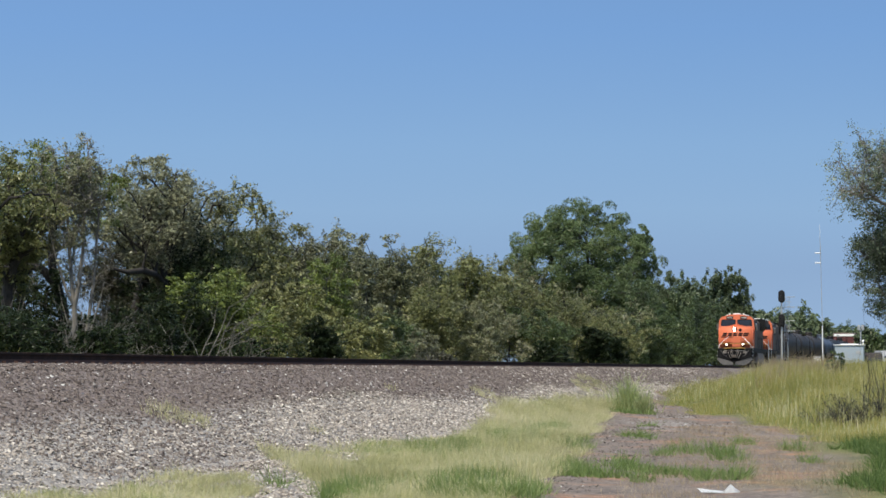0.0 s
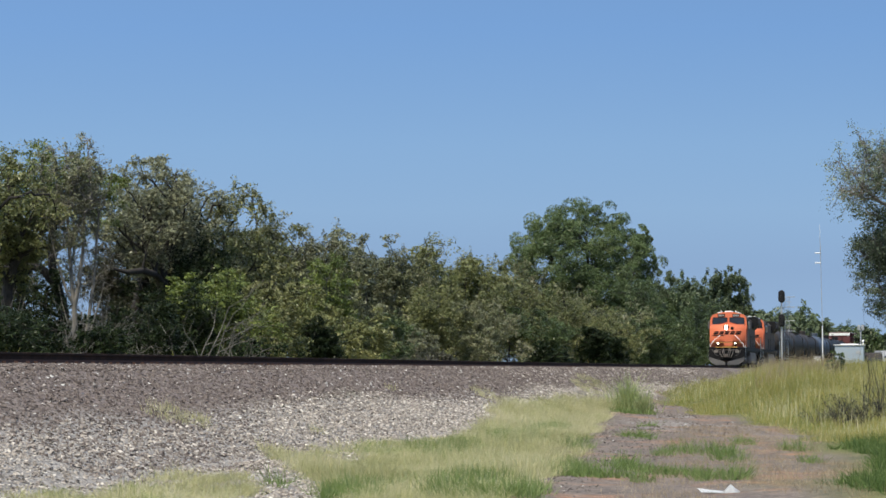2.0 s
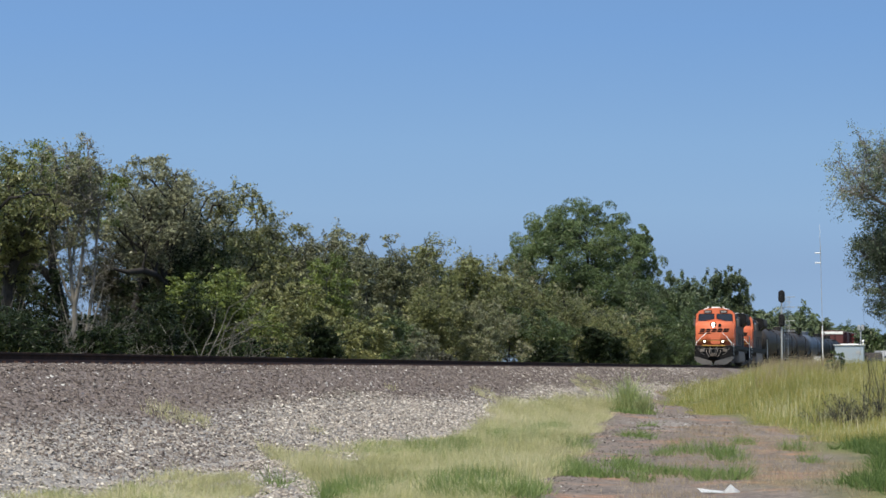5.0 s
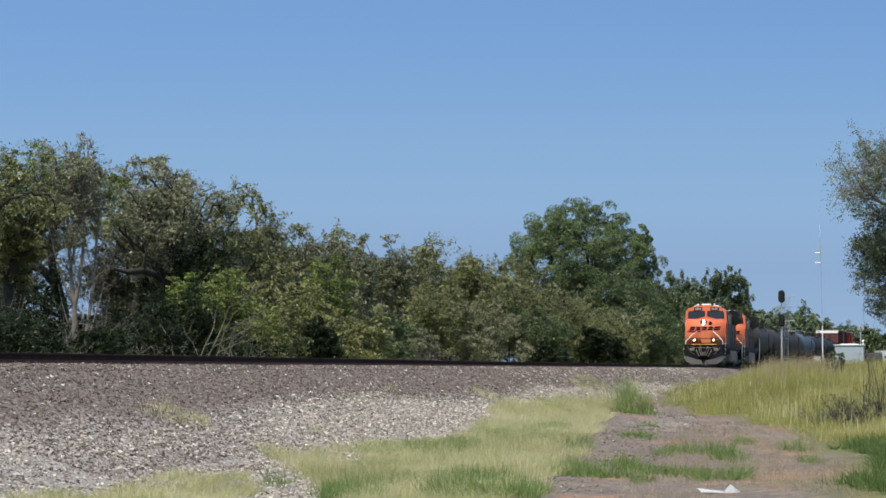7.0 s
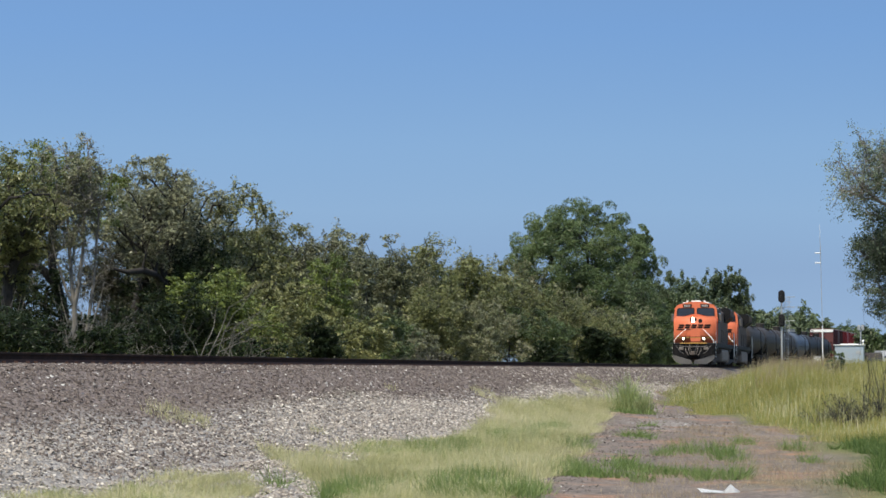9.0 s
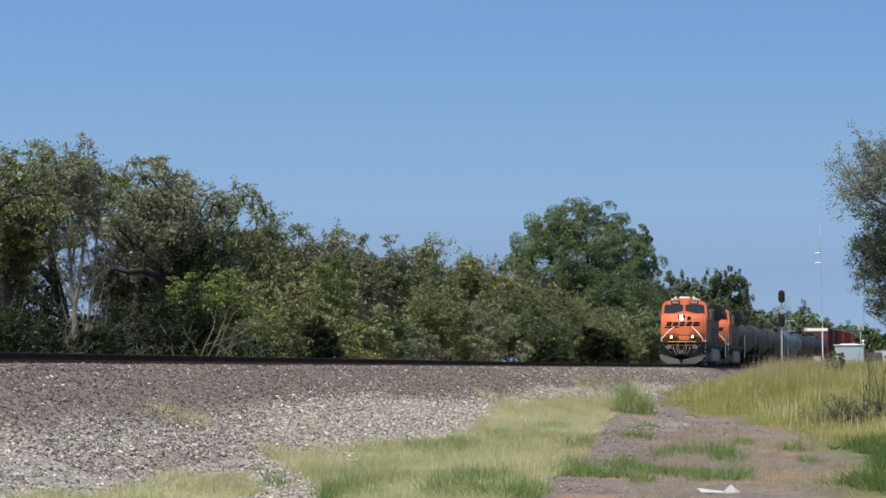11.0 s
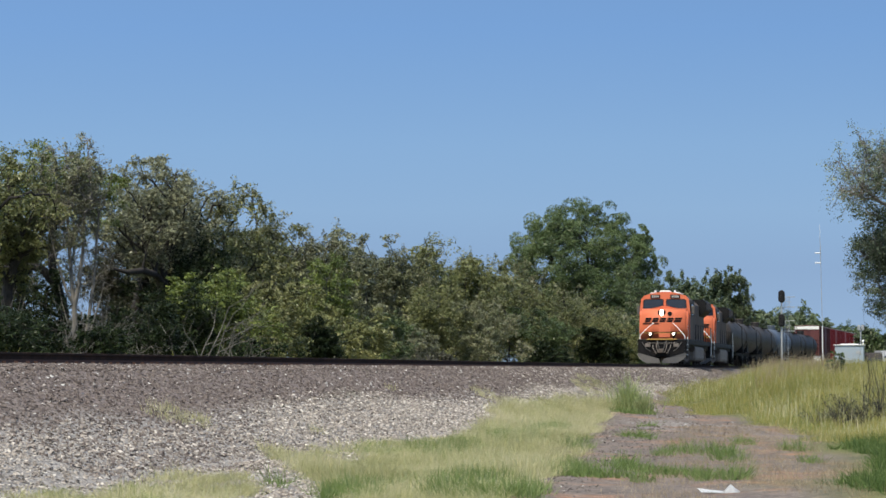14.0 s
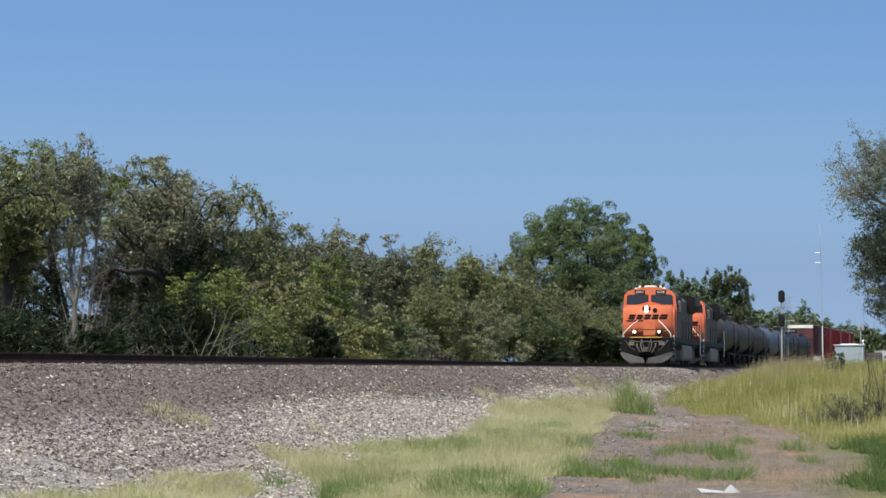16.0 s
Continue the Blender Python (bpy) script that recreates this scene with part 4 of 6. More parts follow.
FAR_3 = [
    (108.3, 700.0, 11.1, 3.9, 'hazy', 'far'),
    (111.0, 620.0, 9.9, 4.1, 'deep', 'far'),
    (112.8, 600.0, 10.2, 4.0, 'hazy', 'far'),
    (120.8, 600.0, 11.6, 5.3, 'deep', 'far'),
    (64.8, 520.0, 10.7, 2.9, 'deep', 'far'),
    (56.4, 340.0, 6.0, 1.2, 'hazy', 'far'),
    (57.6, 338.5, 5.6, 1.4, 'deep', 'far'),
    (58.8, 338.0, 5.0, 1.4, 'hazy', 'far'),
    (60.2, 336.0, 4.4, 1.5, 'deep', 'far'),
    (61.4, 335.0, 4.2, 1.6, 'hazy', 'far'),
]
LABELS = {"bare": "half-bare grey tree with pale stems beyond the track", "open": "open-crowned tree with dark limbs and sky showing through", "forked": "old forked tree with a dark leaning trunk", "crown": "large dense round-crowned deep green tree above the hedgerow",
          "far": "distant leafy tree on the horizon"}
# the old forked tree: a leaning dark trunk with one limb reaching low
OLD_FORK = (("base", None, [(-0.18, 0, 0.7, 0.24), (-0.2, 0, 1.5, 0.22), (-0.3, 0, 2.6, 0.21), (-0.53, 0, 3.4, 0.20)]),
            ("middle", "base", [(-0.67, 0, 4.0, 0.17), (-0.72, 0.1, 4.8, 0.14), (-0.70, 0.1, 5.5, 0.12)]),
            ("top", "middle", [(-0.6, 0.1, 6.2, 0.09), (-0.5, 0, 7.2, 0.05)]),
            ("side", "middle", [(-1.02, 0, 5.25, 0.06), (-1.5, -0.1, 4.95, 0.04)]),
            ("low", "base", [(-0.82, -0.1, 3.75, 0.17), (-1.1, -0.2, 4.0, 0.15), (-1.5, -0.2, 4.05, 0.13), (-2.1, -0.1, 3.95, 0.10), (-2.8, 0, 4.2, 0.06)]))
PALE_STEMS = (("base", None, [(0.0, 0, 0.9, 0.115), (0.0, 0, 2.0, 0.105), (-0.02, 0, 2.6, 0.095)]),
              ("first", "base", [(-0.11, 0, 3.3, 0.07), (-0.21, 0.05, 4.45, 0.06), (-0.28, 0.1, 5.55, 0.048), (-0.15, 0.1, 6.7, 0.034), (-0.42, 0.1, 7.8, 0.016)]),
              ("second", "base", [(0.13, -0.1, 3.3, 0.075), (0.26, -0.1, 4.45, 0.06), (0.32, -0.1, 5.75, 0.046), (0.50, -0.1, 7.0, 0.03), (0.35, 0, 8.1, 0.014)]),
              ("third", None, [(0.06, 0.05, 0.3, 0.10), (0.22, 0.2, 0.9, 0.075), (0.42, 0.2, 2.2, 0.065), (0.56, 0.2, 3.3, 0.055), (0.65, 0.2, 4.4, 0.045), (0.74, 0.1, 5.6, 0.035), (1.2, 0, 7.0, 0.018)]),
              ("fourth", None, [(0.06, -0.05, 0.3, 0.08), (0.25, -0.2, 0.9, 0.05), (0.55, -0.3, 1.8, 0.036), (0.85, -0.4, 2.7, 0.026), (1.0, -0.4, 3.4, 0.014)]),
              ("fifth", "base", [(-0.25, -0.2, 3.1, 0.045), (-0.6, -0.3, 4.2, 0.035), (-0.9, -0.3, 5.4, 0.022)]))
BROKEN = (("base", None, [(0.5, 0, 0.9, 0.16), (0.6, 0, 2.0, 0.15), (0.6, 0, 3.2, 0.14)]),
          ("top", "base", [(0.55, 0.1, 4.6, 0.10), (0.3, 0, 6.2, 0.06)]),
          ("stub", "base", [(0.4, -0.5, 3.7, 0.15), (0.15, -1.4, 4.1, 0.15), (-0.25, -2.4, 4.22, 0.13), (-0.7, -3.2, 4.12, 0.10), (-1.15, -3.6, 4.24, 0.06)]),
          ("second_stub", "base", [(0.3, -0.8, 4.3, 0.07), (-0.3, -1.6, 5.0, 0.05), (-0.9, -2.0, 5.5, 0.03)]))
OLD_WOOD = {("a", 1): OLD_FORK, ("a", 2): PALE_STEMS, ("a", 4): BROKEN}
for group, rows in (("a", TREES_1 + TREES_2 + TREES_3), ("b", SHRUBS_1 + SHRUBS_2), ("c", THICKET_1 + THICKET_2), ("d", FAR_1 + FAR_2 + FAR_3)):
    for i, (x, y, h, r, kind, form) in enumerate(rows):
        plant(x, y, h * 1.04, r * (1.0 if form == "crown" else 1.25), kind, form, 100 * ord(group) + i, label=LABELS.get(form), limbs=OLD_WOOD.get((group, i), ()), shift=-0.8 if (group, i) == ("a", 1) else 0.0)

# ---- the train ----
M_ORANGE = worn("orange_engine_paint", (0.62, 0.150, 0.066), 0.5, 0.0, (0.40, 0.12, 0.06), 0.35, 1.2, 0.05, 0.5)
# the engines' shaded-side darkness is put into this paint, with grime over it
M_DARK = worn("grimy_shade_toned_paint", (0.084, 0.062, 0.053), 0.75, 0.0, (0.16, 0.12, 0.10), 0.6, 1.3, 0.1, 0.5)
M_BLACK = worn("black_paint", (0.008, 0.008, 0.009), 0.6, 0.0, (0.035, 0.03, 0.026), 0.25, 1.5, spec=0.15)
M_SILVER = worn("dusty_silver_paint", (0.085, 0.082, 0.080), 0.5, 0.25, (0.20, 0.17, 0.15), 0.6, 2.0)
M_FUEL = worn("dusty_grey_tank_paint", (0.20, 0.175, 0.155), 0.8, 0.0, (0.10, 0.075, 0.06), 0.5, 1.4)
M_BOGIE = worn("grimy_truck_steel", (0.085, 0.070, 0.060), 0.85, 0.0, (0.17, 0.13, 0.105), 0.6, 2.0)
M_PLOW = worn("scuffed_grey_plough_paint", (0.060, 0.058, 0.056), 0.55, 0.1, (0.11, 0.095, 0.085), 0.6, 2.0)
M_TRUCK = worn("dusty_grey_truck_paint", (0.40, 0.385, 0.37), 0.75, 0.0, (0.15, 0.12, 0.10), 0.6, 2.0)
M_WHITE = worn("white_paint", (0.78, 0.78, 0.76), 0.45, 0.0, (0.45, 0.42, 0.38), 0.3)
M_YELLOW = worn("yellow_paint", (0.55, 0.30, 0.06), 0.45, 0.0, (0.3, 0.18, 0.06), 0.4)
M_TANK = worn("charcoal_tank_paint", (0.040, 0.034, 0.031), 0.55, 0.0, (0.075, 0.063, 0.056), 0.5, 0.8, 0.05, 0.3, spec=0.2)
M_TANKBLUE = worn("blue_grey_tank_paint", (0.085, 0.105, 0.140), 0.45, 0.0, (0.06, 0.06, 0.06), 0.4, 0.8, 0.05, 0.3, spec=0.22)
M_TANKBLACK = worn("black_tank_paint", (0.015, 0.015, 0.017), 0.5, 0.0, (0.07, 0.06, 0.05), 0.5, 0.8, 0.05, 0.3, spec=0.22)
M_MAROON = worn("maroon_boxcar_paint", (0.10, 0.026, 0.026), 0.6, 0.0, (0.07, 0.04, 0.035), 0.5, 0.9, 0.1, 0.4)
M_RED = worn("red_boxcar_paint", (0.36, 0.030, 0.032), 0.5, 0.0, (0.18, 0.05, 0.04), 0.5, 0.9, 0.1, 0.4)
M_ROOF = worn("weathered_roof_metal", (0.16, 0.10, 0.09), 0.6, 0.3, (0.10, 0.08, 0.07), 0.5)
M_WHEEL = worn("dark_wheel_steel", (0.055, 0.042, 0.036), 0.6, 0.5, (0.10, 0.07, 0.05), 0.5, 4.0)
M_LAMP = glowing("lit_headlight", (1.0, 0.93, 0.80), 5.0)
M_DITCH = glowing("lit_ditch_light", (1.0, 0.86, 0.62), 4.0)


def glass(name, tint, rough):
    mat, nodes, links, p = material(name)
    n = node(nodes, "ShaderNodeTexNoise", Scale=3.0, Detail=4.0)
    links.new(ramp(nodes, links, n.outputs[0], [(0.3, tint), (0.7, tuple(c * 1.6 for c in tint))]), p.inputs["Base Color"])
    p.inputs["Roughness"].default_value = rough
    p.inputs["Specular IOR Level"].default_value = 0.5
    return mat


M_GLASS = glass("tinted_cab_glass", (0.015, 0.02, 0.03), 0.12)
M_LENS = glass("unlit_lens", (0.10, 0.10, 0.10), 0.1)
WHEELS = []  # wheelsets that roll, with their radius


def wheel_mesh(r, gauge=0.72):
    bm = bmesh.new()
    for s in (-1, 1):
        rod(bm, (0, s * gauge, 0), (0, s * (gauge + 0.13), 0), r, seg=20)
        rod(bm, (0, s * (gauge - 0.035), 0), (0, s * gauge, 0), r + 0.028, seg=20)
        rod(bm, (0, s * (gauge + 0.13), 0), (0, s * (gauge + 0.16), 0), r * 0.72, r * 0.6, seg=16)
        rod(bm, (0, s * (gauge + 0.15), 0), (0, s * (gauge + 0.30), 0), 0.10, seg=10)
        # lightening marks so that the turning shows
        for k in range(3):
            a = k * 2.094
            rod(bm, (math.cos(a) * r * 0.45, s * (gauge + 0.15), math.sin(a) * r * 0.45), (math.cos(a) * r * 0.45, s * (gauge + 0.175), math.sin(a) * r * 0.45), 0.05, seg=8)
    rod(bm, (0, -gauge, 0), (0, gauge, 0), 0.085, seg=10)
    me = bpy.data.meshes.new("wheelset")
    bm.to_mesh(me)
    me.materials.append(M_WHEEL)
    return me


LOCO_WHEEL = wheel_mesh(0.53)
CAR_WHEEL = wheel_mesh(0.44)


def truck(parent, x, axles, r, half, mat, wheel):
    """A bogie: two side frames joined by a bolster, springs, and its wheelsets."""
    bm = bmesh.new()
    for s in (-1, 1):
        y0, y1 = s * 1.02, s * 1.20
        top = r + 0.42
        o = [(-half, r + 0.10), (-half + 0.1, top - 0.12), (-half * 0.72, top), (half * 0.72, top), (half - 0.1, top - 0.12), (half, r + 0.10), (half - 0.15, r - 0.18), (half * 0.55, r - 0.22),
             (half * 0.35, r - 0.32), (-half * 0.35, r - 0.32), (-half * 0.55, r - 0.22), (-half + 0.15, r - 0.18)]
        prism(bm, o, "y", min(y0, y1), max(y0, y1))
        for a in axles:
            box(bm, a - 0.19, a + 0.19, s * 1.11 - 0.13, s * 1.11 + 0.13, r - 0.17, r + 0.19, 0.03)
        for k in (-0.22, 0.0, 0.22):
            rod(bm, (k, s * 1.24, r - 0.12), (k, s * 1.24, r + 0.26), 0.075, seg=10)
    box(bm, -0.26, 0.26, -1.1, 1.1, r - 0.08, r + 0.45, 0.03)
    t = part("truck", bm, mat, parent)
    t.location = (x, 0, 0)
    for a in axles:
        w = part("wheelset", wheel, None, t)
        w.location = (a, 0, r)
        WHEELS.append((w, r))
    return t


def coupler(parent, x, s):
    bm = bmesh.new()
    box(bm, min(x, x + s * 0.55), max(x, x + s * 0.55), -0.09, 0.09, 0.78, 0.96, 0.02)
    box(bm, min(x + s * 0.45, x + s * 0.75), max(x + s * 0.45, x + s * 0.75), -0.17, 0.15, 0.74, 1.0, 0.05)
    part("coupler", bm, M_BOGIE, parent)


def locomotive(lit):
    L = thing("locomotive", Matrix.Identity(4), "orange and black diesel freight locomotive, " + ("headlights lit, leading the train" if lit else "unlit, second in the train"), "locomotive", "freight train")
    part("underframe", boxes((-10.25, 10.25, -1.5, 1.5, 1.32, 1.62), (-10.3, 10.3, -1.35, 1.35, 1.1, 1.34), bevel=0.03), M_BLACK, L)
    # pilot and its clutter
    bm = boxes((10.2, 10.42, -1.42, 1.42, 0.50, 1.6), (10.42, 10.58, -0.45, 0.45, 0.7, 1.3), bevel=0.04)
    for s in (-1, 1):
        box(bm, 9.2, 10.3, min(s * 1.30, s * 1.52), max(s * 1.30, s * 1.52), 0.55, 1.6, 0.03)
        for k in range(4):
            box(bm, 9.5, 10.1, min(s * 1.30, s * 1.56), max(s * 1.30, s * 1.56), 0.52 + k * 0.28, 0.56 + k * 0.28)
    part("pilot", bm, M_BLACK, L)
    for s in (-1, 1):
        bm = bmesh.new()
        o = [(s * 0.05, 0.09), (s * 0.14, 0.38), (s * 0.55, 0.50), (s * 1.20, 0.68), (s * 1.50, 0.76), (s * 1.54, 0.60), (s * 1.32, 0.32), (s * 0.92, 0.09)]
        f = [bm.verts.new((11.02 - 0.55 * (abs(y) / 1.5) ** 1.3 + 0.10 * math.cos(z * 3.4), y, z)) for y, z in o]
        b = [bm.verts.new((v.co.x - 0.05, v.co.y, v.co.z)) for v in f]
        bm.faces.new(f)
        bm.faces.new(b[::-1])
        for i in range(8):
            bm.faces.new((f[i], b[i], b[(i + 1) % 8], f[(i + 1) % 8]))
        bmesh.ops.recalc_face_normals(bm, faces=bm.faces)
        part("plow_blade", bm, M_PLOW, L, "scuffed silver snow plough blade")
    bm = boxes((10.3, 10.62, -0.95, 0.95, 1.56, 1.63), bevel=0.02)
    part("anticlimber", bm, M_YELLOW, L, "yellow edged front step")
    coupler(L, 10.3, 1)
    coupler(L, -10.3, -1)
    for y, z in ((-0.55, 1.25), (-0.32, 1.3), (0.32, 1.3), (0.55, 1.25)):
        bm = bmesh.new()
        pipe(bm, [(10.6, y, z), (10.78, y, z - 0.18), (10.74, y * 0.6, z - 0.55)], 0.026)
        part("air_hose", bm, M_FUEL, L)
    for s in (-1, 1):
        part("mu_box", boxes((10.42, 10.52, min(s * 0.72, s * 1.05), max(s * 0.72, s * 1.05), 1.12, 1.34), bevel=0.02), M_FUEL, L)
        bm = bmesh.new()
        pipe(bm, [(10.5, s * 0.28, 1.5), (10.85, s * 0.22, 1.28), (10.8, s * 0.12, 0.95)], 0.035)
        part("brake_hose", bm, M_SILVER, L)
        bm = bmesh.new()
        pipe(bm, [(10.5, s * 1.25, 1.42), (10.62, s * 0.95, 1.0), (10.55, s * 0.7, 0.85)], 0.022)
        part("control_hose", bm, M_SILVER, L)
        for k in range(3):
            part("step_edge", boxes((9.6, 10.12, min(s * 1.50, s * 1.575), max(s * 1.50, s * 1.575), 0.60 + k * 0.32, 0.635 + k * 0.32)), M_WHITE, L)
    bm = bmesh.new()
    pipe(bm, [(10.45, -0.95, 1.42), (10.66, -0.7, 1.36), (10.66, 0.7, 1.36), (10.45, 0.95, 1.42)], 0.02)
    part("uncoupling_lever", bm, M_FUEL, L)
    # nose: rounded, with a sloping top
    bm = bmesh.new()
    prism(bm, [(9.35, 1.62), (9.42, 2.3), (9.36, 3.16), (9.12, 3.46), (8.3, 3.60), (8.3, 1.62)], "y", -1.52, 1.52)
    bmesh.ops.bevel(bm, geom=[e for e in bm.edges if abs(e.verts[0].co.y - e.verts[1].co.y) < 0.01], offset=0.13, segments=3, affect="EDGES")
    for f in bm.faces:
        f.smooth = True
    part("nose", bm, M_ORANGE, L, "bright orange nose")
    part("nose_band", boxes((9.36, 9.434, -1.30, 1.30, 2.03, 2.075)), M_BLACK, L)
    part("nose_stripe", boxes((9.37, 9.432, -1.30, 1.30, 1.99, 2.022)), M_YELLOW, L)
    part("nose_door", boxes((9.385, 9.428, -0.30, 0.42, 1.72, 2.62), bevel=0.012), M_ORANGE, L)
    # company mark as plain slanted bars
    for k in range(5):
        bm = bmesh.new()
        y0 = -1.20 + k * 0.46
        w = 0.36 if k < 4 else 0.44
        for z, run in ((2.69, w), (2.85, w)):
            lean = (z - 2.68) * 0.4
            prism(bm, [(y0 + lean, z), (y0 + run + lean, z), (y0 + run + lean + 0.03, z + 0.115), (y0 + lean + 0.03, z + 0.115)], "x", 9.36, 9.418)
        part("mark_bar", bm, M_BLACK, L)
    part("mark_underline", boxes((9.37, 9.424, -1.30, -0.1, 2.555, 2.625)), M_BLACK, L)
    # cab
    half = [(1.55, 1.62), (1.58, 3.30), (1.50, 4.12), (1.30, 4.37), (0.66, 4.56), (0.0, 4.62)]
    ring = half + [(-y, z) for y, z in half[-2::-1]]
    bm = bmesh.new()
    prism(bm, ring, "x", 5.5, 8.28)
    part("cab", bm, M_DARK, L, "grimy cab sides, painted dark as in shade")
    bm = bmesh.new()
    prism(bm, [(y * 1.012, z + (0.02 if z > 3 else 0)) for y, z in ring], "x", 8.22, 8.44)
    part("cab_front", bm, M_ORANGE, L, "orange cab front")
    part("cab_roof", boxes((5.6, 8.1, -0.95, 0.95, 4.50, 4.60), (7.5, 8.30, -0.34, 0.34, 4.58, 4.72), bevel=0.05), M_WHITE, L, "cream roof box")
    for y in (-0.62, 0.62):
        bm = bmesh.new()
        rod(bm, (8.1, y, 4.5), (8.1, y, 4.74), 0.09, 0.06, 10)
        part("beacon", bm, M_WHITE, L)
    for a, b in ((-1.40, -0.08), (0.08, 1.40)):
        # the lower edge drops towards the cab's corner
        frame_ = bmesh.new()
        lo, hi = 3.45, 4.17
        inner, outer = (b, a) if a < 0 else (a, b)
        d = 0.07 if outer > 0 else -0.07
        o = [(inner, 3.76), (outer - 4 * d, 3.50), (outer - d, lo), (outer, lo + 0.08), (outer - d * 0.6, hi - 0.10), (outer - 2 * d, hi), (inner + d * 0.5, hi), (inner, hi - 0.05)]
        prism(frame_, o, "x", 8.42, 8.455)
        w = part("windshield", frame_, M_BLACK, L, "dark windshield with a black gasket")
        pane = bmesh.new()
        c, d = (a + b) / 2, (lo + hi) / 2
        prism(pane, [(c + (y - c) * 0.94, d + (z - d) * 0.90) for y, z in o], "x", 8.45, 8.462)
        part("pane", pane, M_GLASS, w)
    for c in (-0.60, 0.66):
        bd = part("number_board", boxes((8.40, 8.48, c - 0.31, c + 0.31, 4.21, 4.45), bevel=0.015), M_BLACK, L)
        for k in range(4):
            part("number_bar", boxes((8.475, 8.485, c - 0.22 + k * 0.12, c - 0.14 + k * 0.12, 4.26, 4.40)), M_TRUCK, bd)
    # lights
    bm = bmesh.new()
    box(bm, 9.0, 9.36, -0.36, 0.12, 3.12, 3.44, 0.05)
    hl = part("headlight", bm, M_BLACK, L)
    bm = bmesh.new()
    for y, z in ((-0.12, 3.19), (-0.12, 3.37)):
        rod(bm, (9.34, y, z), (9.385, y, z), 0.102, seg=16)
    part("headlight_lens", bm, M_LAMP if lit else M_LENS, hl, "glaring white headlight lens" if lit else "")
    bm = bmesh.new()
    rod(bm, (9.05, 0.40, 3.22), (9.40, 0.40, 3.22), 0.14, seg=16)
    part("bell_recess", bm, M_BLACK, L)
    for y in (-0.74, 0.72):
        bm = bmesh.new()
        rod(bm, (10.0, y, 1.93), (10.32, y, 1.93), 0.15, seg=16)
        box(bm, 10.05, 10.25, y - 0.06, y + 0.06, 1.6, 1.82)
        d = part("ditch_light", bm, M_BLACK, L)
        bm = bmesh.new()
        rod(bm, (10.31, y, 1.93), (10.345, y, 1.93), 0.078, seg=16)
        part("ditch_lens", bm, M_DITCH if lit else M_LENS, d, "lit warm white lens" if lit else "")
    # white grab rails
    for s in (-1, 1):
        bm = bmesh.new()
        pipe(bm, [(9.5, s * 0.62, 2.62), (10.0, s * 0.98, 2.30), (10.25, s * 1.40, 1.82), (10.25, s * 1.46, 1.1), (10.3, s * 1.36, 0.55)], 0.024)
        part("front_handrail", bm, M_WHITE, L, "white step handrail")
        bm = bmesh.new()
        pipe(bm, [(9.2, s * 1.50, 2.5), (9.2, s * 1.50, 1.2), (9.25, s * 1.46, 0.62)], 0.034)
        part("step_handrail", bm, M_WHITE, L, "white step handrail")
        bm = bmesh.new()
        pipe(bm, [(-10.2, s * 1.50, 2.6), (-10.2, s * 1.53, 1.6), (-10.2, s * 1.50, 0.7)], 0.032)
        part("rear_handrail", bm, M_WHITE, L, "white rear handrail")
        # cab side: door, window and mirror
        w = part("side_window", boxes((6.0, 7.6, min(s * 1.57, s * 1.605), max(s * 1.57, s * 1.605), 3.12, 3.92), bevel=0.02), M_BLACK, L)
        part("pane", boxes((6.06, 6.78, min(s * 1.59, s * 1.615), max(s * 1.59, s * 1.615), 3.18, 3.86), (6.84, 7.54, min(s * 1.59, s * 1.615), max(s * 1.59, s * 1.615), 3.18, 3.86)), M_GLASS, w)
        part("mirror", boxes((7.7, 7.76, min(s * 1.60, s * 1.82), max(s * 1.60, s * 1.82), 3.2, 3.75), bevel=0.02), M_SILVER, L, "pale wind deflector mirror")
        # walkway rail with its stanchions
        bm = bmesh.new()
        pipe(bm, [(-9.9, s * 1.48, 2.62), (5.2, s * 1.48, 2.62)], 0.018, 6)
        part("walkway_rail", bm, M_BLACK, L)
        for k in range(8):
            bm = bmesh.new()
            rod(bm, (-9.9 + k * 2.1, s * 1.48, 1.62), (-9.9 + k * 2.1, s * 1.48, 2.62), 0.018, seg=6)
            part("stanchion", bm, M_BLACK, L)
    # long hood
    bm = bmesh.new()
    prism(bm, [(-1.05, 1.62), (-1.05, 4.05), (-0.8, 4.32), (0.8, 4.32), (1.05, 4.05), (1.05, 1.62)], "x", -9.7, 5.5)
    part("hood", bm, M_DARK, L, "grimy engine hood, painted dark as in shade")
    for k in range(9):
        x = 4.2 - k * 1.1
        for s in (-1, 1):
            part("hood_door", boxes((x - 0.46, x + 0.46, min(s * 1.04, s * 1.075), max(s * 1.04, s * 1.075), 1.85, 3.55), bevel=0.012), M_DARK, L)
    bm = boxes((2.8, 5.3, -1.42, 1.42, 3.30, 4.22), bevel=0.08)
    part("blower_housing", bm, M_BLACK, L)
    bm = bmesh.new()
    prism(bm, [(-1.0, 3.3), (-1.55, 3.75), (-1.55, 4.32), (-1.3, 4.5), (1.3, 4.5), (1.55, 4.32), (1.55, 3.75), (1.0, 3.3)], "x", -9.8, -5.4)
    rad = part("radiator", bm, M_BLACK, L)
    for s in (-1, 1):
        for k in range(6):
            part("louvre", boxes((-9.6 + k * 0.7, -9.1 + k * 0.7, min(s * 1.54, s * 1.575), max(s * 1.54, s * 1.575), 3.85, 4.28)), M_DARK, rad)
    part("exhaust_stack", boxes((-1.6, -0.6, -0.35, 0.35, 4.3, 4.62), bevel=0.04), M_BLACK, L)
    bm = bmesh.new()
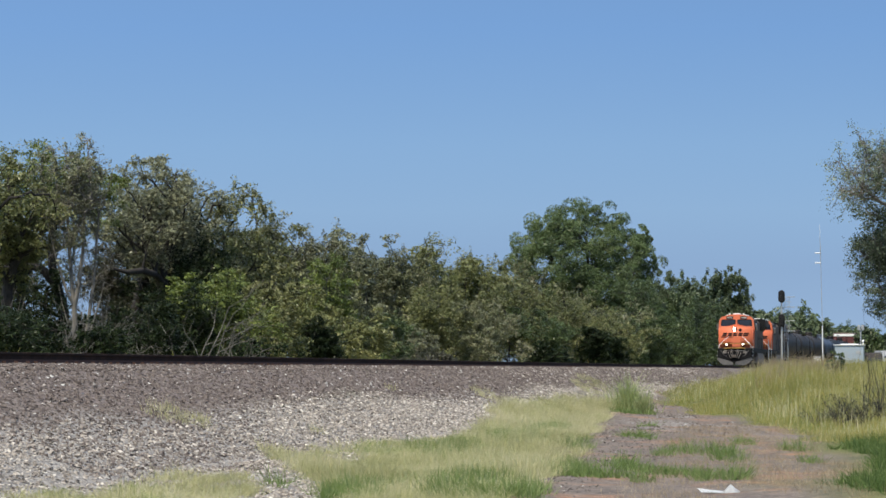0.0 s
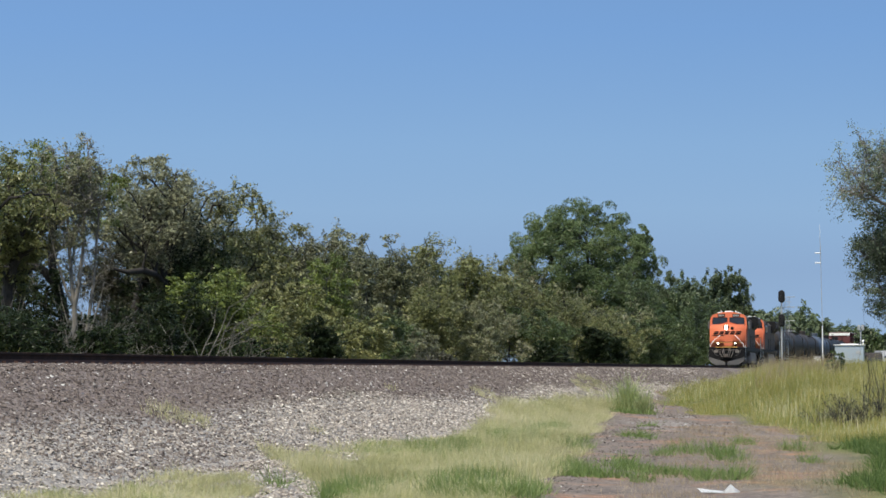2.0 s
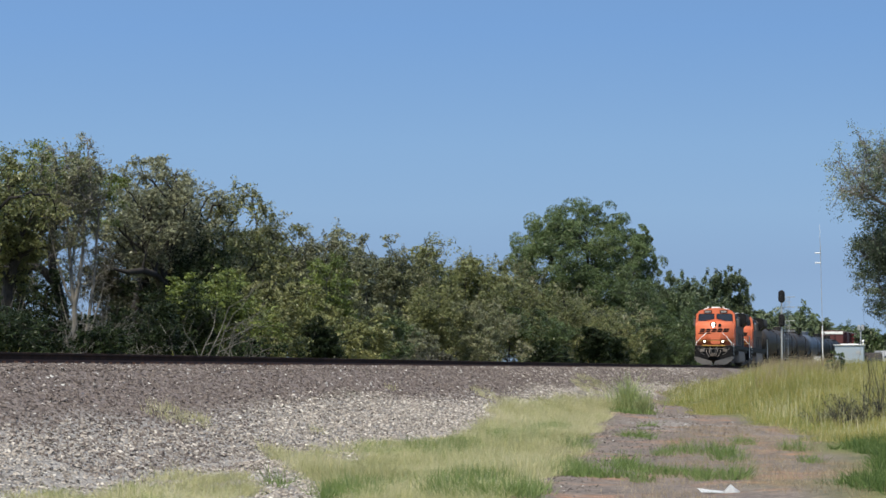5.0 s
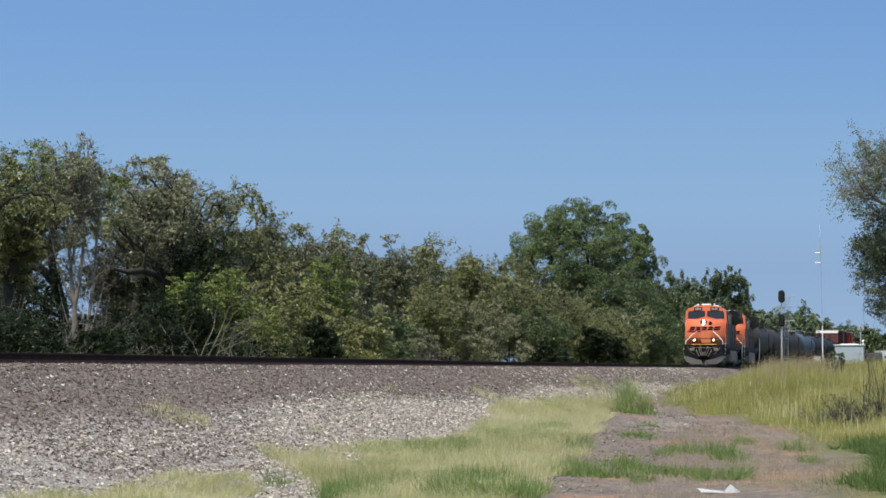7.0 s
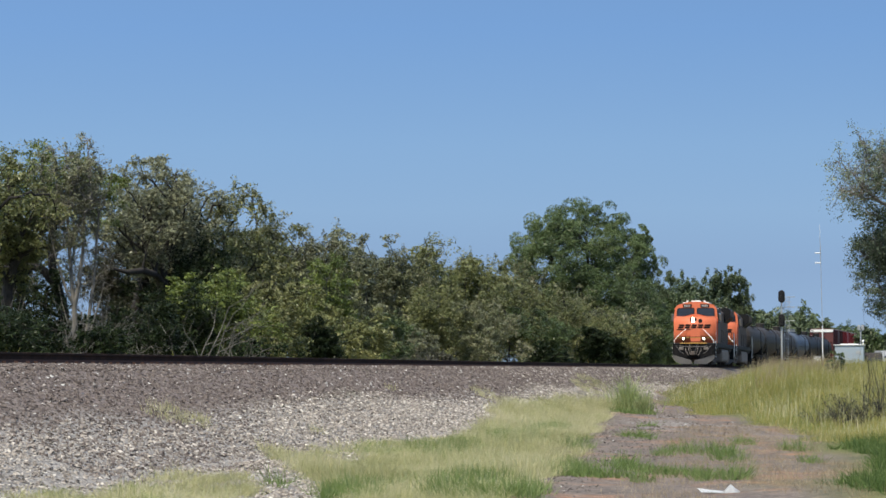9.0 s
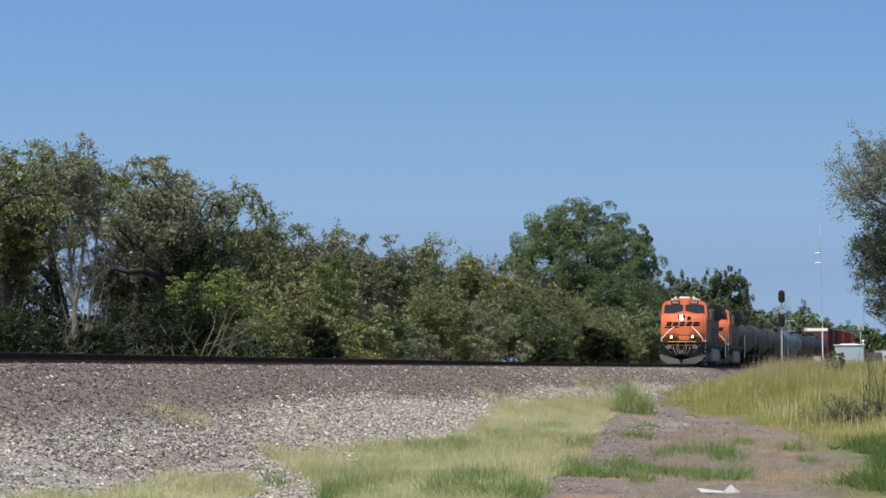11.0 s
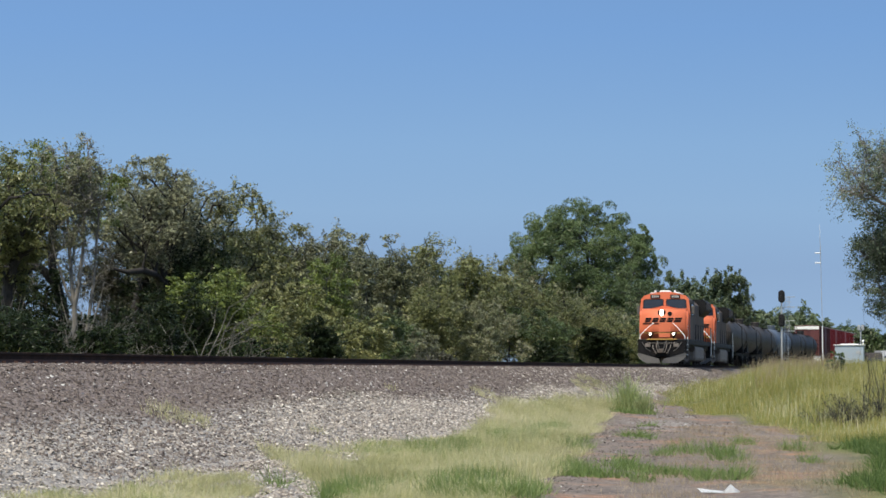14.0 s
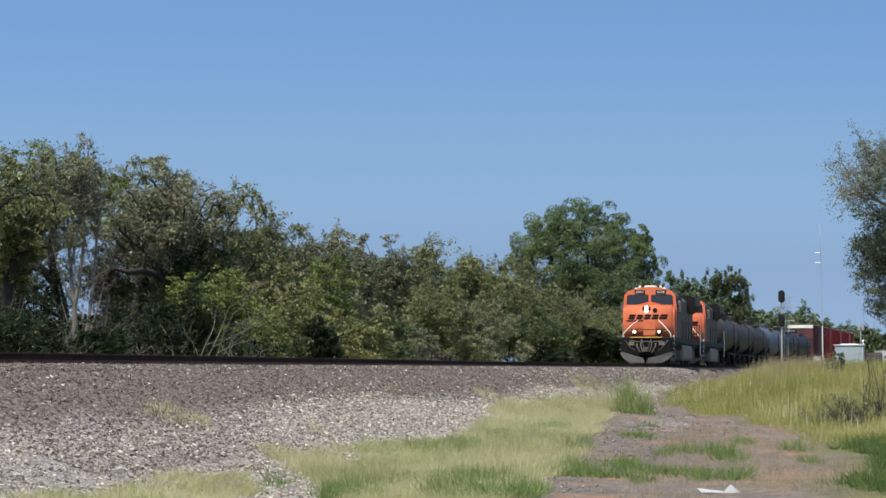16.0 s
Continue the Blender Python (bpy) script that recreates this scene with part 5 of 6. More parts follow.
    for y in (-0.16, 0.0, 0.16):
        rod(bm, (1.5, y, 4.46), (2.05, y, 4.46), 0.035, 0.10, 10)
    box(bm, 1.5, 1.7, -0.2, 0.2, 4.3, 4.44)
    part("horn", bm, M_SILVER, L)
    bm = boxes((-3.3, 3.4, -1.56, 1.56, 0.26, 1.22), bevel=0.20)
    part("fuel_tank", bm, M_FUEL, L, "dusty grey rounded fuel tank")
    for s in (-1, 1):
        # air reservoirs and equipment boxes hung along the frame, between cab and fuel tank
        bm = bmesh.new()
        rod(bm, (3.6, s * 1.32, 1.06), (4.0, s * 1.32, 1.06), 0.22, seg=14)
        part("air_reservoir", bm, M_BOGIE, L)
        part("frame_skirt", boxes((-9.2, 9.2, min(s * 1.49, s * 1.54), max(s * 1.49, s * 1.54), 1.30, 1.60), bevel=0.01), M_BLACK, L)
        part("rear_steps", boxes((-10.2, -9.5, min(s * 1.2, s * 1.5), max(s * 1.2, s * 1.5), 0.5, 1.5), bevel=0.03), M_BLACK, L)
    for x in (6.55, -6.55):
        truck(L, x, (-2.05, 0.0, 2.05), 0.53, 2.75, M_BOGIE, LOCO_WHEEL)
    return L


def tank_car(mat, word):
    T = thing("tank_car", Matrix.Identity(4), f"{word} railway tank car in the train", "tank car", "freight train")
    # barrel with dished heads
    prof = [(-8.84, 0.02), (-8.80, 0.5), (-8.72, 0.92), (-8.56, 1.22), (-8.34, 1.34), (-8.05, 1.38)]
    prof = prof + [(-x, r) for x, r in prof[::-1]]
    seg = 36
    v = [(x, r * math.cos(a * 2 * math.pi / seg), 2.46 + r * math.sin(a * 2 * math.pi / seg)) for x, r in prof for a in range(seg)]
    f = [(i * seg + a, i * seg + (a + 1) % seg, (i + 1) * seg + (a + 1) % seg, (i + 1) * seg + a) for i in range(len(prof) - 1) for a in range(seg)]
    part("barrel", mesh_np("barrel", np.array(v), np.array(f)[:, ::-1], True), mat, T)
    for x in (-6.9, -2.4, 2.4):
        bm = bmesh.new()
        rod(bm, (x - 0.03, 0, 2.46), (x + 0.03, 0, 2.46), 1.385, seg=36)
        part("seam_band", bm, mat, T)
    bm = bmesh.new()
    rod(bm, (0, 0, 3.7), (0, 0, 4.2), 0.40, seg=18)
    rod(bm, (0, 0, 4.2), (0, 0, 4.28), 0.45, 0.40, 18)
    rod(bm, (0.9, 0, 3.75), (0.9, 0, 4.1), 0.14, seg=10)
    rod(bm, (-0.9, 0, 3.75), (-0.9, 0, 4.05), 0.12, seg=10)
    part("manway", bm, mat, T)
    for y in (-0.82, 0.82):
        part("platform", boxes((-1.5, 1.5, y - 0.2, y + 0.2, 3.64, 3.70)), M_BLACK, T)
    for y in (-1.0, 1.0):
        bm = bmesh.new()
        pipe(bm, [(-1.5, y, 3.68), (-1.5, y, 4.4), (1.5, y, 4.4), (1.5, y, 3.68)], 0.022, 6)
        rod(bm, (0, y, 3.68), (0, y, 4.4), 0.02, seg=6)
        part("platform_rail", bm, M_BLACK, T)
    for s in (-1, 1):
        bm = bmesh.new()
        for x in (-0.22, 0.22):
            pipe(bm, [(x, s * 1.02, 3.68), (x, s * 1.56, 3.2), (x, s * 1.60, 1.0)], 0.018, 6)
        for k in range(8):
            rod(bm, (-0.22, s * 1.60, 1.1 + k * 0.28), (0.22, s * 1.60, 1.1 + k * 0.28), 0.014, seg=6)
        part("ladder", bm, M_BLACK, T)
        bm = bmesh.new()
        pipe(bm, [(-7.6, s * 1.57, 2.25), (7.6, s * 1.57, 2.25)], 0.016, 6)
        part("side_rail", bm, M_BLACK, T)
    bm = boxes((-8.7, 8.7, -0.32, 0.32, 0.82, 1.20), (-8.6, -6.9, -1.4, 1.4, 1.12, 1.24), (6.9, 8.6, -1.4, 1.4, 1.12, 1.24), bevel=0.02)
    for x in (-6.3, 6.3):
        box(bm, x - 0.5, x + 0.5, -1.25, 1.25, 1.15, 1.95, 0.05)
    part("sill", bm, M_BLACK, T)
    for x in (-8.5, 8.5):
        bm = bmesh.new()
        pipe(bm, [(x, -1.35, 1.2), (x, -1.35, 2.1), (x, 1.35, 2.1), (x, 1.35, 1.2)], 0.02, 6)
        part("end_rail", bm, M_BLACK, T)
    bm = bmesh.new()
    rod(bm, (-2.4, -0.4, 0.85), (-1.4, -0.4, 0.85), 0.17, seg=12)
    box(bm, 0.6, 1.2, -0.2, 0.2, 0.45, 1.2, 0.04)
    part("brake_gear", bm, M_BLACK, T)
    coupler(T, 8.5, 1)
    coupler(T, -8.5, -1)
    for x in (6.3, -6.3):
        truck(T, x, (-0.89, 0.89), 0.44, 1.25, M_BLACK, CAR_WHEEL)
    return T


def boxcar(paint, word):
    B = thing("boxcar", Matrix.Identity(4), f"tall {word} high-cube boxcar with ribbed sides in the train", "boxcar", "freight train")
    part("body", boxes((-8.9, 8.9, -1.50, 1.50, 1.05, 4.95), bevel=0.03), paint, B)
    for s in (-1, 1):
        for k in range(14):
            x = -8.5 + k * 1.307
            if abs(x) > 1.9:
                part("rib", boxes((x - 0.06, x + 0.06, min(s * 1.49, s * 1.57), max(s * 1.49, s * 1.57), 1.1, 4.9)), paint, B)
        part("door", boxes((-1.7, 1.7, min(s * 1.49, s * 1.60), max(s * 1.49, s * 1.60), 1.15, 4.75), bevel=0.02), paint, B)
    bm = bmesh.new()
    prism(bm, [(-1.56, 4.93), (-1.50, 5.04), (0, 5.14), (1.50, 5.04), (1.56, 4.93)], "x", -8.95, 8.95)
    part("roof", bm, M_ROOF, B)
    part("end_panel", boxes((8.88, 8.97, -1.48, 1.48, 4.58, 4.94), bevel=0.02), M_WHITE, B, "white upper end panel")
    for k in range(5):
        part("end_rib", boxes((8.88, 8.98, -1.42, 1.42, 1.3 + k * 0.50, 1.46 + k * 0.50), bevel=0.03), paint, B)
    bm = bmesh.new()
    for y in (-1.36, -0.98):
        rod(bm, (9.02, y, 1.1), (9.02, y, 4.2), 0.018, seg=6)
    for k in range(9):
        rod(bm, (9.02, -1.36, 1.3 + k * 0.33), (9.02, -0.98, 1.3 + k * 0.33), 0.014, seg=6)
    part("ladder", bm, M_WHITE, B)
    part("sill", boxes((-8.8, 8.8, -0.35, 0.35, 0.78, 1.08)), M_BLACK, B)
    coupler(B, 8.6, 1)
    coupler(B, -8.6, -1)
    for x in (6.6, -6.6):
        truck(B, x, (-0.89, 0.89), 0.44, 1.25, M_BLACK, CAR_WHEEL)
    return B


def rewheel(ob, r):
    for o in ob.children_recursive:
        if o.name.startswith("wheelset"):
            WHEELS.append((o, r))


SPEED = 4.80
NOSE = 227.4  # the leading nose along the line at the start
TRAIN = []  # things with the distance of their middles behind the leading nose
TRAIN.append((locomotive(True), 9.4))
TRAIN.append((locomotive(False), 9.4 + 22.4))
back = 9.4 + 22.4 + 11.2
for row in ((M_TANK, "dark charcoal", 3), (M_TANKBLUE, "glossy blue-grey", 1), (M_TANKBLACK, "black", 2)):
    first = tank_car(row[0], row[1])
    for k in range(row[2]):
        ob = first if k == 0 else copy_thing(first, Matrix.Identity(4))
        if k:
            rewheel(ob, 0.44)
        TRAIN.append((ob, back + 9.15))
        back += 18.3
lead_car, first = boxcar(M_MAROON, "dark maroon"), boxcar(M_RED, "red")
for k in range(7):
    ob = lead_car if k == 0 else first if k == 1 else copy_thing(first, Matrix.Identity(4))
    if k > 1:
        rewheel(ob, 0.44)
    TRAIN.append((ob, back + 9.35))
    back += 18.7

# ---- signal, hut, mast and other lineside things ----
M_GALV = worn("galvanised_steel", (0.46, 0.47, 0.48), 0.45, 0.6, (0.25, 0.24, 0.22), 0.4, 3.0)
M_HUT = worn("pale_blue_grey_hut_paint", (0.30, 0.36, 0.42), 0.5, 0.0, (0.30, 0.30, 0.30), 0.35, 1.0)
M_CONCRETE = worn("concrete", (0.36, 0.34, 0.31), 0.9, 0.0, (0.22, 0.20, 0.18), 0.5, 2.0, 0.4)
M_PLASTIC = worn("crumpled_white_plastic", (0.72, 0.74, 0.76), 0.45, 0.0, (0.5, 0.46, 0.42), 0.35, 6.0, 0.3)
M_HOOD = worn("matt_black_paint", (0.008, 0.008, 0.009), 0.75, 0.0, (0.02, 0.02, 0.02), 0.3)
M_VAN = worn("white_van_paint", (0.30, 0.31, 0.32), 0.4, 0.0, (0.4, 0.38, 0.36), 0.25)
M_TYRE = worn("tyre_rubber", (0.03, 0.03, 0.03), 0.85)


def signal():
    x, y, k = 31.3, 235.0, 0.887
    z = float(ground_z(x, y))
    S = thing("railway_signal", Matrix.Translation((x, y, z)) @ Matrix.Scale(k, 4), "grey signal mast with two black oval heads and ladder platforms", "railway signal")
    part("footing", boxes((-0.5, 0.5, -0.5, 0.5, -0.3, 0.25), bevel=0.03), M_CONCRETE, S)
    bm = bmesh.new()
    rod(bm, (0, 0, 0.2), (0, 0, 5.2), 0.115, seg=12)
    rod(bm, (0, 0, 5.2), (0, 0, 8.84), 0.085, seg=12)
    rod(bm, (0, 0, 0.2), (0, 0, 0.5), 0.2, 0.13, 12)
    part("mast", bm, M_GALV, S)
    for zc in (5.67, 8.17):
        bm = bmesh.new()
        o = [(0.34 * math.cos(a * math.pi / 10), 0.32 + 0.34 * math.sin(a * math.pi / 10)) for a in range(11)]
        o += [(-0.34 * math.cos(a * math.pi / 10), -0.32 - 0.34 * math.sin(a * math.pi / 10)) for a in range(11)]
        prism(bm, [(h - 0.04, v + zc) for h, v in o], "y", -0.30, -0.26)
        head = part("signal_head", bm, M_HOOD, S, "matt black oval backplate")
        for n in (-0.36, 0.0, 0.36):
            bm = bmesh.new()
            rod(bm, (-0.04, -0.30, zc + n), (-0.04, -0.62, zc + n), 0.16, 0.17, 14)
            part("lamp_hood", bm, M_HOOD, head)
        part("lamp_box", boxes((-0.20, 0.12, -0.26, 0.0, zc - 0.55, zc + 0.55), bevel=0.03), M_HOOD, head)
        # maintenance platform with its guard rail
        pl = part("platform", boxes((0.15, 1.40, 0.0, 0.75, zc - 1.12, zc - 1.05)), M_GALV, S)
        for gx in (0.42, 0.86):
            bm = bmesh.new()
            rod(bm, (gx, 0.4, zc - 1.1), (gx, 0.4, zc - 0.02), 0.028, seg=6)
            part("post", bm, M_GALV, pl)
        bm = bmesh.new()
        pipe(bm, [(0.1, 0.4, zc - 0.02), (1.45, 0.4, zc - 0.02)], 0.036, 6)
        pipe(bm, [(0.3, 0.4, zc - 0.55), (1.1, 0.4, zc - 0.55)], 0.02, 6)
        part("guard_rail", bm, M_GALV, pl)
    bm = bmesh.new()
    for gx in (0.35, 0.75):
        rod(bm, (gx, 0.62, 0.2), (gx, 0.62, 8.2), 0.022, seg=6)
    for n in range(26):
        rod(bm, (0.35, 0.62, 0.5 + n * 0.3), (0.75, 0.62, 0.5 + n * 0.3), 0.012, seg=6)
    part("ladder", bm, M_GALV, S)
    part("junction_box", boxes((0.18, 0.55, -0.25, 0.1, 0.25, 1.15), bevel=0.02), M_WHITE, S)


def mast():
    x, y = 42.7, 286.0
    z = float(ground_z(x, y)) - 0.7
    A = thing("radio_mast", Matrix.Translation((x, y, z)), "slender white and grey radio mast with small side aerials", "radio mast")
    bm = bmesh.new()
    rod(bm, (0, 0, 0), (-0.03, 0, 6.2), 0.068, 0.062, 10)
    part("lower_tube", bm, M_WHITE, A, "thicker white lower tube")
    bm = bmesh.new()
    rod(bm, (-0.03, 0, 6.2), (-0.18, 0, 13.6), 0.036, 0.03, 8)
    part("middle_tube", bm, M_GALV, A)
    bm = bmesh.new()
    rod(bm, (-0.18, 0, 13.6), (-0.24, 0, 16.2), 0.034, 0.03, 8)
    for k in range(6):
        rod(bm, (-0.19, 0, 13.7 + k * 0.3), (-0.20, 0, 13.85 + k * 0.3), 0.05, seg=8)
    part("aerial", bm, M_GALV, A)
    bm = bmesh.new()
    rod(bm, (-0.24, 0, 16.2), (-0.27, 0, 17.6), 0.022, 0.012, 8)
    part("tip", bm, M_WHITE, A)
    for zz in (13.3, 14.4):
        bm = bmesh.new()
        rod(bm, (-0.2, 0, zz), (-0.78, 0, zz), 0.065, seg=8)
        rod(bm, (-0.78, 0, zz), (-0.82, 0, zz), 0.09, seg=8)
        part("side_aerial", bm, M_WHITE, A, "white side aerial")
    part("footing", boxes((-0.4, 0.4, -0.4, 0.4, 0.3, 0.85), bevel=0.03), M_CONCRETE, A)


def hut():
    x, y = 44.6, 279.0
    z = float(ground_z(x, y)) + 0.3
    H = thing("signal_hut", pose(x, y, z, 0, 0, -12), "pale blue-grey metal signal equipment hut with white roof edge", "equipment hut")
    part("body", boxes((-1.55, 1.55, -1.1, 1.1, 0.1, 3.12), bevel=0.03), M_HUT, H)
    part("roof", boxes((-1.68, 1.68, -1.22, 1.22, 3.11, 3.20), (-0.95, 0.95, -1.0, 1.0, 3.19, 3.30), bevel=0.03), M_WHITE, H, "white roof")
    part("plinth", boxes((-1.6, 1.6, -1.15, 1.15, -0.7, 0.12)), M_CONCRETE, H)
    d = part("door", boxes((-0.5, 0.45, -1.14, -1.09, 0.2, 2.35), bevel=0.01), M_HUT, H)
    bm = bmesh.new()
    rod(bm, (0.32, -1.14, 1.2), (0.32, -1.2, 1.2), 0.04, seg=8)
    part("handle", bm, M_GALV, d)
    for k in (-1.1, 1.0):
        part("panel_rib", boxes((k - 0.03, k + 0.03, -1.13, -1.09, 0.2, 3.05)), M_HUT, H)
    part("vent", boxes((0.75, 1.25, -1.14, -1.08, 2.2, 2.5)), M_GALV, H)
    bm = bmesh.new()
    rod(bm, (1.45, 0.2, 3.15), (1.45, 0.2, 3.55), 0.04, seg=8)
    bmesh.ops.create_icosphere(bm, subdivisions=2, radius=0.13, matrix=Matrix.Translation((1.45, 0.2, 3.62)))
    part("aerial_dome", bm, M_WHITE, H)


def cabinet(x, y, w, h):
    z = float(ground_z(x, y))
    C = thing("relay_cabinet", Matrix.Translation((x, y, z)), "small white steel relay cabinet beside the mast", "cabinet", "relay cabinets")
    part("body", boxes((-w / 2, w / 2, -0.3, 0.3, 0.1, h), bevel=0.02), M_WHITE, C)
    part("cap", boxes((-w / 2 - 0.05, w / 2 + 0.05, -0.36, 0.36, h - 0.01, h + 0.06)), M_GALV, C)
    part("post", boxes((-0.08, 0.08, -0.08, 0.08, -0.3, 0.12)), M_GALV, C)


def yard_lamp():
    x, y = 49.6, 302.0
    z = float(ground_z(x, y))
    P = thing("yard_lamp", Matrix.Translation((x, y, z)), "grey yard lamp post with two floodlight boxes", "lamp post")
    bm = bmesh.new()
    rod(bm, (0, 0, -0.2), (0, 0, 5.6), 0.10, 0.07, 10)
    part("post", bm, M_GALV, P)
    part("crossarm", boxes((-0.35, 0.35, -0.05, 0.05, 5.4, 5.5)), M_GALV, P)
    for s in (-0.22, 0.22):
        part("floodlight", boxes((s - 0.16, s + 0.16, -0.2, 0.1, 5.48, 6.05), bevel=0.04), M_GALV, P, "white floodlight box")


def van(x, y, turn, word, paint):
    z = float(ground_z(x, y))
    V = thing("van", pose(x, y, z, 0, 0, turn), f"{word} parked beyond the grass", "van", "parked vans")
    bm = bmesh.new()
    prism(bm, [(-2.7, 0.45), (-2.75, 1.4), (-2.7, 2.55), (-2.45, 2.72), (0.9, 2.72), (1.25, 2.6), (2.0, 1.55), (2.75, 1.3), (2.85, 0.8), (2.8, 0.45)], "y", -0.98, 0.98)
    bmesh.ops.bevel(bm, geom=[e for e in bm.edges if abs(e.verts[0].co.y - e.verts[1].co.y) < 0.01], offset=0.12, segments=3, affect="EDGES")
    part("body", bm, paint, V)
    bm = bmesh.new()
    prism(bm, [(1.30, 2.42), (1.34, 2.46), (1.93, 1.66), (1.89, 1.62)], "y", -0.82, 0.82)
    part("windscreen", bm, M_GLASS, V)
    for s in (-1, 1):
        part("side_window", boxes((0.3, 1.3, min(s * 0.97, s * 1.0), max(s * 0.97, s * 1.0), 1.65, 2.3), bevel=0.01), M_GLASS, V)
        part("headlight", boxes((2.7, 2.86, s * 0.75 - 0.15, s * 0.75 + 0.15, 0.95, 1.15), bevel=0.02), M_LENS, V)
        for wx in (-1.8, 1.85):
            bm = bmesh.new()
            rod(bm, (wx, s * 0.78, 0.36), (wx, s * 1.0, 0.36), 0.36, seg=16)
            w = part("wheel", bm, M_TYRE, V)
            bm = bmesh.new()
            rod(bm, (wx, s * 0.99, 0.36), (wx, s * 1.015, 0.36), 0.2, seg=12)
            part("rim", bm, M_GALV, w)
    part("bumper", boxes((2.75, 2.92, -0.9, 0.9, 0.42, 0.7), bevel=0.04), M_BLACK, V)


signal()
mast()
hut()
cabinet(41.6, 283.0, 0.7, 1.9)
cabinet(43.4, 282.0, 0.6, 1.7)
yard_lamp()
van(53.2, 316.0, -86, "dark grey van", M_TANK)
van(56.0, 321.0, -84, "pale silver-grey van", M_VAN)


# ---- weeds, brush and litter in the foreground ----
def weed(x, y, h, spread, stems, per, leaf, kind, seed, name, label, category, wood=None, long=1.0, crook=0.02, thick=0.010):
    """Stems fanning out from one root, with leaves up their length."""
    rng = np.random.default_rng(seed)
    z = float(ground_z(x, y)) - 0.03
    W = thing(name, Matrix.Translation((x, y, z)), label, category)
    segs, at = [], []
    for s in range(stems):
        a = rng.uniform(0, 6.28)
        e = Vector((math.cos(a) * spread * rng.random() ** 0.6, math.sin(a) * spread * rng.random() ** 0.6, h * rng.uniform(0.55, 1.0)))
        prev = Vector((e.x * 0.12, e.y * 0.12, 0))
        for k in range(1, 6):
            q = Vector((e.x * (k / 5) ** 1.3, e.y * (k / 5) ** 1.3, e.z * k / 5)) + Vector(rng.normal(0, crook * h, 3))
            segs.append((prev, q, thick * (1.2 - k / 6), thick * (1.1 - k / 6)))
            if not per and k > 1:
                e2 = q + Vector(rng.normal(0, 0.16 * h, 3))
                segs.append((q, e2, 0.006, 0.003))
            if k > 1:
                at.append(q)
            prev = q
    part("stem", tubes(segs, 4), wood or M_BARK, W)
    if per:
        at = np.array([tuple(q) for q in at])
        part("foliage", leaf_mesh(at, np.full(len(at), 0.16 * h * long), per, leaf, rng, 0.8), M_LEAF[kind] if kind in M_LEAF else M_GRASS[kind], W)
    return W


def grass_clump(x, y, r, h, count, kind, seed, label):
    rng = np.random.default_rng(seed)
    a, k = rng.uniform(0, 6.28, count), np.abs(rng.normal(0, 0.5, count)) * r
    bx, by = x + np.cos(a) * k, y + np.sin(a) * k * 1.6
    blades("weed_clump", bx, by, h * (1.05 - 0.45 * (k / r).clip(0, 1)), 0.022, M_GRASS[kind], label, 0.75, seed=seed, category="weed")


grass_clump(6.25, 86.0, 0.70, 1.1, 420, "weed", 31, "upright bright green weed clump beside the dirt track")
grass_clump(6.6, 84.0, 0.45, 0.7, 200, "weed", 32, "smaller bright green weed clump beside the dirt track")
weed(15.6, 100.0, 1.15, 0.5, 7, 9, 0.12, "deep", 33, "weed", "broad-leaved green weed rising above the bank grass", "weed", long=0.7)
weed(15.1, 99.0, 0.95, 0.4, 6, 7, 0.10, "grey", 34, "weed", "pale-leaved weed among the bank grass", "weed", long=0.7)
for i, (x, y, h, sp, kind) in enumerate(((9.6, 65.5, 0.6, 0.6, "grey"), (10.0, 64.5, 0.75, 0.8, "dusty"), (10.4, 64.0, 0.85, 0.9, "grey"), (10.8, 65.0, 0.95, 0.9, "dusty"), (10.3, 66.5, 0.9, 0.8, "dusty"), (11.2, 63.8, 1.0, 0.8, "dusty"),
                                      (11.4, 66.0, 1.2, 0.8, "dusty"), (11.8, 64.5, 1.2, 0.9, "brownish"))):
    weed(x, y, h * 0.9, sp * 1.4, 20, 4, 0.036, kind, 40 + i, "brush", "dark tangled brush with dusty leaves on the bank", "brush", M_BARK)
for i, (x, y, h, sp) in enumerate(((10.80, 65.0, 2.9, 0.30), (11.05, 64.4, 2.3, 0.35), (11.25, 65.6, 2.6, 0.40))):
    weed(x, y, h, sp, 5, 2, 0.05, "brownish", 60 + i, "dead_stalk", "tall bare dark stalks standing in the brush", "stalk", M_BARK, thick=0.010)

plant(14.3, 78.0, 8.8, 2.4, "silver", "wispy", 771, label="wispy grey-green tree with fine twigs beside the bank", group="verge trees")
plant(14.75, 79.5, 7.2, 2.3, "silver", "weeping", 773, label="thin grey-green tree with drooping sprays beside the bank", group="verge trees")
plant(15.9, 80.5, 7.6, 3.1, "deep", "weeping", 772, label="leafy green young tree crowding the wispy tree", group="verge trees")

